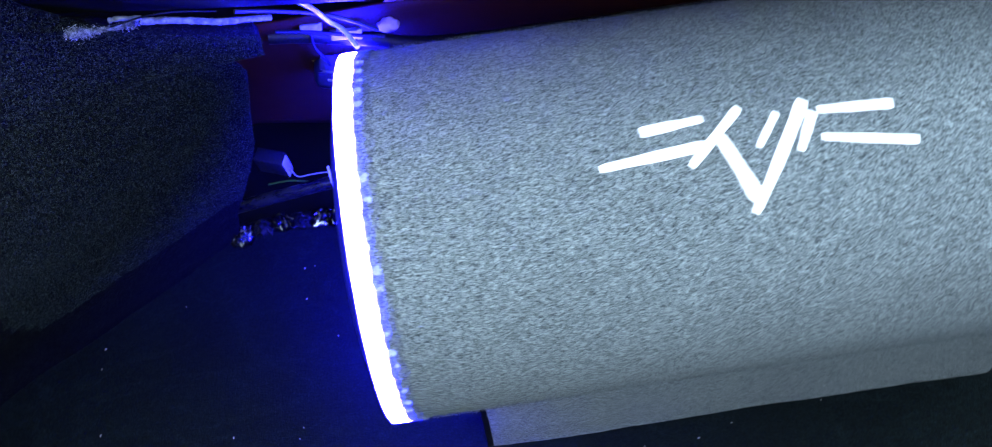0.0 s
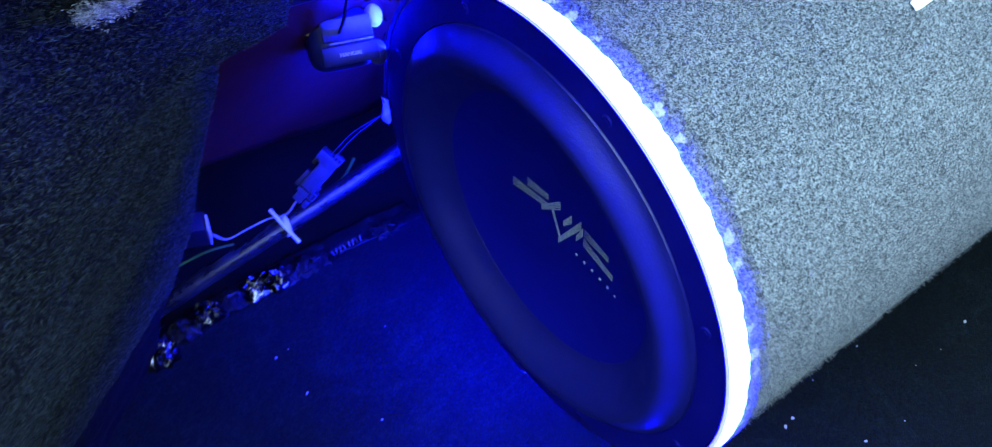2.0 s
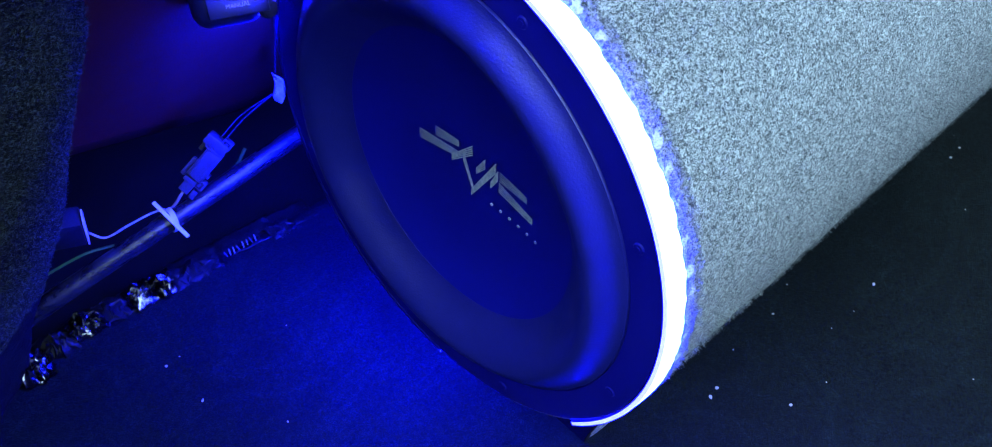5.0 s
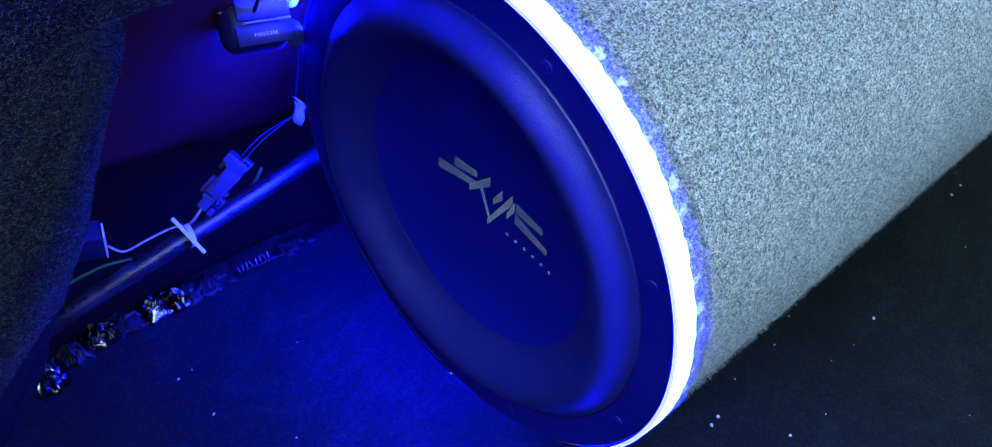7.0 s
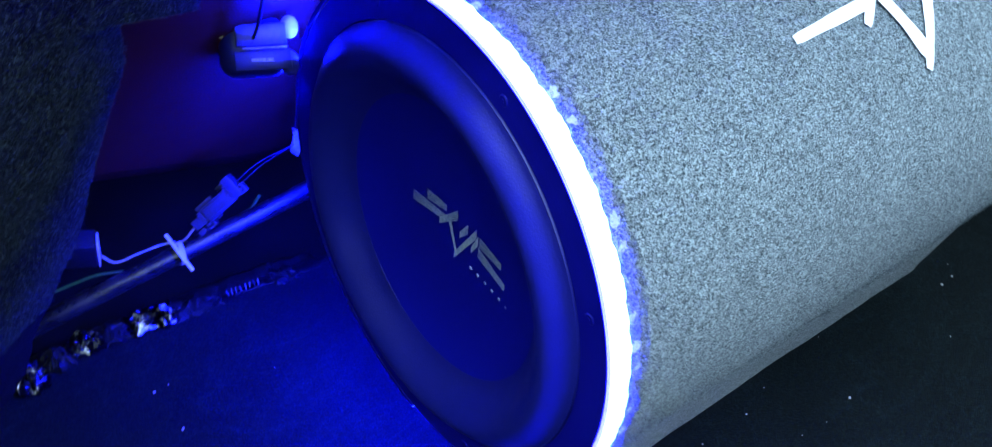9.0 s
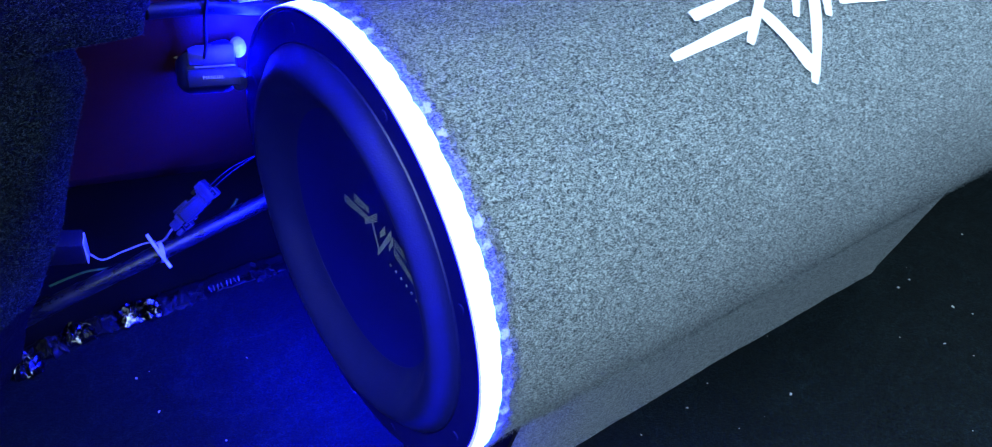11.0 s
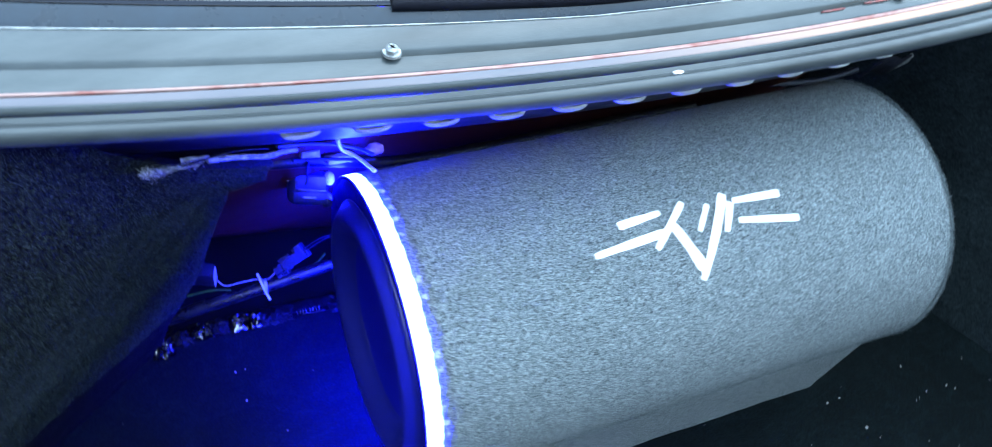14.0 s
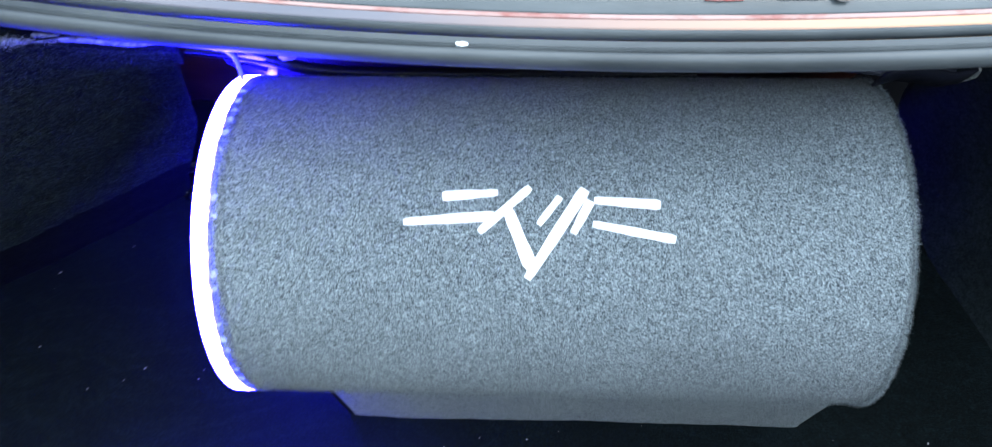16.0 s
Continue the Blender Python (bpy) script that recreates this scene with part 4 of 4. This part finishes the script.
def insulation():
    pts = smooth_path([(-0.200, 0.046, 0.519), (-0.188, 0.048, 0.517), (-0.172, 0.050, 0.516), (-0.148, 0.057, 0.513)], 60)

    def at(rnd):
        p = rnd.choice(pts)
        k = 0.15 + 1.2 * abs(noise.noise(p * 90))
        return p + k * Vector((rnd.gauss(0, 0.003), rnd.gauss(0, 0.0045), rnd.gauss(0, 0.0022))), Vector((rnd.uniform(-1, 1), rnd.uniform(-0.6, 0.2), rnd.uniform(0, 1))).normalized()
    ob = new("insulation_strip", fibres("insulation_strip", 2000, at, 0.0024, 8))
    ob.data.materials.append(M_FOAM)
    tagged(ob, "frayed pale insulation fibres along the lining's edge", "insulation")


insulation()
run("conduit", [(-0.143, 0.050, 0.519), (-0.125, 0.055, 0.5135), (-0.107, 0.061, 0.506), (-0.089, 0.068, 0.497), (-0.078, 0.077, 0.490), (-0.066, 0.091, 0.480), (-0.052, 0.098, 0.474)], 0.0029, M_CONDUIT, "dusty grey wiring conduit under the shelf", "conduit", 60, 12, 0.12, 5)
run("cable_sheath", [(-0.166, 0.049, 0.5245), (-0.158, 0.049, 0.5250), (-0.149, 0.049, 0.5235), (-0.141, 0.050, 0.5225)], 0.0020, M_CONDUIT, "short split end of grey cable sheath", "sheath", 20, 10, 0.2, 2)
run("cable", [(-0.166, 0.045, 0.521), (-0.135, 0.044, 0.527), (-0.110, 0.050, 0.523), (-0.085, 0.060, 0.512)], 0.0008, M_PLASTIC, "thin dark cable above the conduit", "cable")
run("cable", [(-0.075, 0.075, 0.50), (-0.045, 0.090, 0.485), (-0.012, 0.100, 0.470), (0.014, 0.105, 0.455), (0.035, 0.118, 0.432)], 0.0020, M_GREYPL, "thin grey cable looping to the rim", "cable")
run("cable", [(-0.018, 0.060, 0.510), (-0.012, 0.085, 0.485), (-0.004, 0.098, 0.462), (0.008, 0.088, 0.458), (0.020, 0.062, 0.456)], 0.0022, M_NATURAL, "pale feed cable of the LED strip", "cable")
run("cable", [(-0.055, 0.108, 0.452), (-0.02, 0.118, 0.438), (0.012, 0.120, 0.428), (0.04, 0.124, 0.420)], 0.0018, M_PLASTIC, "black cable along the beam", "cable")


def small_lump(name, place, size, mat, label, category, seed):
    bm = bmesh.new()
    bmesh.ops.create_icosphere(bm, subdivisions=3, radius=1.0)
    for v in bm.verts:
        v.co *= 1 + 0.28 * noise.noise(v.co * 1.9 + Vector((seed, 0, 0)))
        v.co = Vector(place) + Vector((v.co.x * size[0], v.co.y * size[1], v.co.z * size[2]))
    return tagged(link(name, bm, mat), label, category)


def cable_plug(m, long, wide):
    """A small pale in-line plug resting against the beam."""
    p = empty("cable_plug", tuple(m.translation), "pale plastic cable plug lying above the beam", "plug", "plugs above the beam")
    part("body", boxed(m, (long, wide, 0.75 * wide), 0.0016, 3), M_PLUG, p)
    part("collar", boxed(m @ Matrix.Translation((0.42 * long, 0, 0)), (0.16 * long, 1.12 * wide, 0.88 * wide), 0.0010), M_PLUG, p)
    part("rib", boxed(m @ Matrix.Translation((-0.06 * long, 0, 0.40 * wide)), (0.5 * long, 0.22 * wide, 0.10 * wide), 0.0003), M_PLUG, p)


cable_plug(pose(0.0023, 0.1400, 0.4165, -20, 10, 10), 0.030, 0.0115)
cable_plug(pose(-0.0290, 0.1440, 0.4270, -20, 8, 6), 0.021, 0.0100)
small_lump("putty_lump", (0.044, 0.140, 0.420), (0.010, 0.007, 0.007), M_STRIPE, "pinkish lump of sealing putty above the beam", "putty", 4)


# right end: flap and pale tube
def hinge_flap():
    f = empty("plastic_flap", (0.71, 0.06, 0.47), "black plastic flap hanging under the rim", "flap")
    rows = [[(0.645 + 0.105 * s, 0.030 + 0.040 * s + 0.02 * t, 0.500 - 0.030 * s - 0.035 * t + 0.006 * math.sin(6 * s)) for s in (0, 0.25, 0.5, 0.75, 1)] for t in (0, 0.5, 1)]
    solid(part("blade", grid(rows), M_PLASTIC, f), 0.003)
    part("edge", tube([(0.752, 0.070, 0.466), (0.755, 0.078, 0.450), (0.750, 0.088, 0.436)], 0.0025, 12, 8), M_CONDUIT, f)


hinge_flap()
run("drain_hose", [(0.655, 0.20, 0.352), (0.70, 0.192, 0.352), (0.745, 0.183, 0.356), (0.79, 0.172, 0.372)], 0.0042, M_GREYPL, "pale drain hose behind the tube", "hose")


# ---- foil mat along the carpet's edge ----
def foil_strip():
    f = empty("sound_mat", (-0.10, 0.31, 0.0), "crumpled foil-faced sound mat along the carpet's edge", "sound mat")
    rnd = random.Random(11)
    rows = []
    for j in range(9):
        row = []
        for i in range(90):
            x = -0.245 + 0.32 * i / 89
            y0 = 0.300 - 0.10 * max(0.0, x + 0.02) + (0.10 * (x + 0.19) if x < -0.19 else 0)
            p = Vector((x, y0 + 0.040 * j / 8 - 0.006, 0))
            row.append((p.x, p.y, -0.004 - 0.010 * j / 8 + 0.004 * noise.noise(p * 60) + 0.004 * noise.noise(p * 140)))
        rows.append(row)
    solid(part("mat", grid(rows), M_MAT, f), 0.002)
    for k, (x, w, d, hgt, y, shiny) in enumerate(((-0.226, 0.026, 0.034, 0.020, 0.290, 1), (-0.200, 0.026, 0.024, 0.016, 0.300, 0), (-0.173, 0.034, 0.028, 0.020, 0.306, 1), (-0.146, 0.030, 0.030, 0.008, 0.308, 0), (-0.106, 0.048, 0.034, 0.015, 0.305, 1), (-0.070, 0.036, 0.026, 0.008, 0.300, 0), (-0.052, 0.026, 0.020, 0.006, 0.298, 0), (0.030, 0.026, 0.022, 0.006, 0.292, 0))):
        rows = []
        for j in range(12):
            row = []
            for i in range(17):
                u, v = i / 16 - 0.5, j / 11 - 0.5
                q = Vector((u * 4 + 7 * k, v * 4, k))
                lift = max(0.0, 1 - 4 * u * u) * max(0.0, 1 - 4 * v * v)
                ridge = 1 - 2 * abs(noise.noise(q * 1.1)) + 0.4 * (1 - 2 * abs(noise.noise(q * 2.4)))
                row.append((x + w * u + 0.006 * noise.noise(q * 1.3), y + d * v + 0.006 * noise.noise(q * 1.5 + Vector((3, 0, 0))), -0.002 + 0.7 * hgt * lift ** 0.6 * ridge + 0.0012 * noise.noise(q * 5)))
            rows.append(row)
        solid(part("foil_fold", grid(rows), M_FOIL if shiny else M_MAT, f, "shiny crumpled foil" if shiny else "crumpled black butyl"), 0.0006)
    bm = bmesh.new()
    for k in range(8):
        box(bm, pose(-0.032 + 0.0046 * k + (0.0014 if k > 3 else 0.0), 0.2935, 0.0035, 40, 0, -14 if k % 3 else 12), (0.0013, 0.0062, 0.0005))
    part("mark", bm, M_CONNECTOR, f, "worn grey printed bars")


foil_strip()


# ---- crumbs on the floor ----
def crumbs():
    rnd = random.Random(21)
    known = [(0.660, -0.121), (0.683, -0.120), (0.860, -0.159), (0.817, -0.105), (0.688, -0.177), (0.418, -0.161), (0.204, -0.129), (0.238, -0.184), (0.192, -0.131), (-0.14, 0.22), (0.869, -0.168)]
    spots = [(x, y, 0.0015) for x, y in known]
    spots += [(rnd.uniform(0.15, 0.95), rnd.uniform(-0.42, -0.09), rnd.uniform(0.0004, 0.0010)) for _ in range(46)]
    spots += [(rnd.uniform(-0.42, -0.02), rnd.uniform(-0.35, 0.24), rnd.uniform(0.0005, 0.0012)) for _ in range(26)]
    shapes = []
    for s in range(5):
        bm = bmesh.new()
        bmesh.ops.create_icosphere(bm, subdivisions=1, radius=1.0)
        for v in bm.verts:
            v.co *= 1 + 0.5 * noise.noise(v.co * 1.3 + Vector((s * 5, 0, 0)))
            v.co.z *= 0.6
        me = bpy.data.meshes.new("crumb")
        bm.to_mesh(me)
        bm.free()
        me.materials.append(M_CRUMB)
        shapes.append(me)
    for x, y, r in spots:
        ob = new("crumb", rnd.choice(shapes))
        ob.matrix_basis = pose(x, y, floor_height(x, y) + r * 0.4, 0, 0, rnd.uniform(0, 360)) @ Matrix.Diagonal((r * rnd.uniform(0.8, 1.5), r, r, 1))
        tagged(ob, "tiny pale crumb lying on the black carpet", "crumb", "crumbs on the floor")


crumbs()
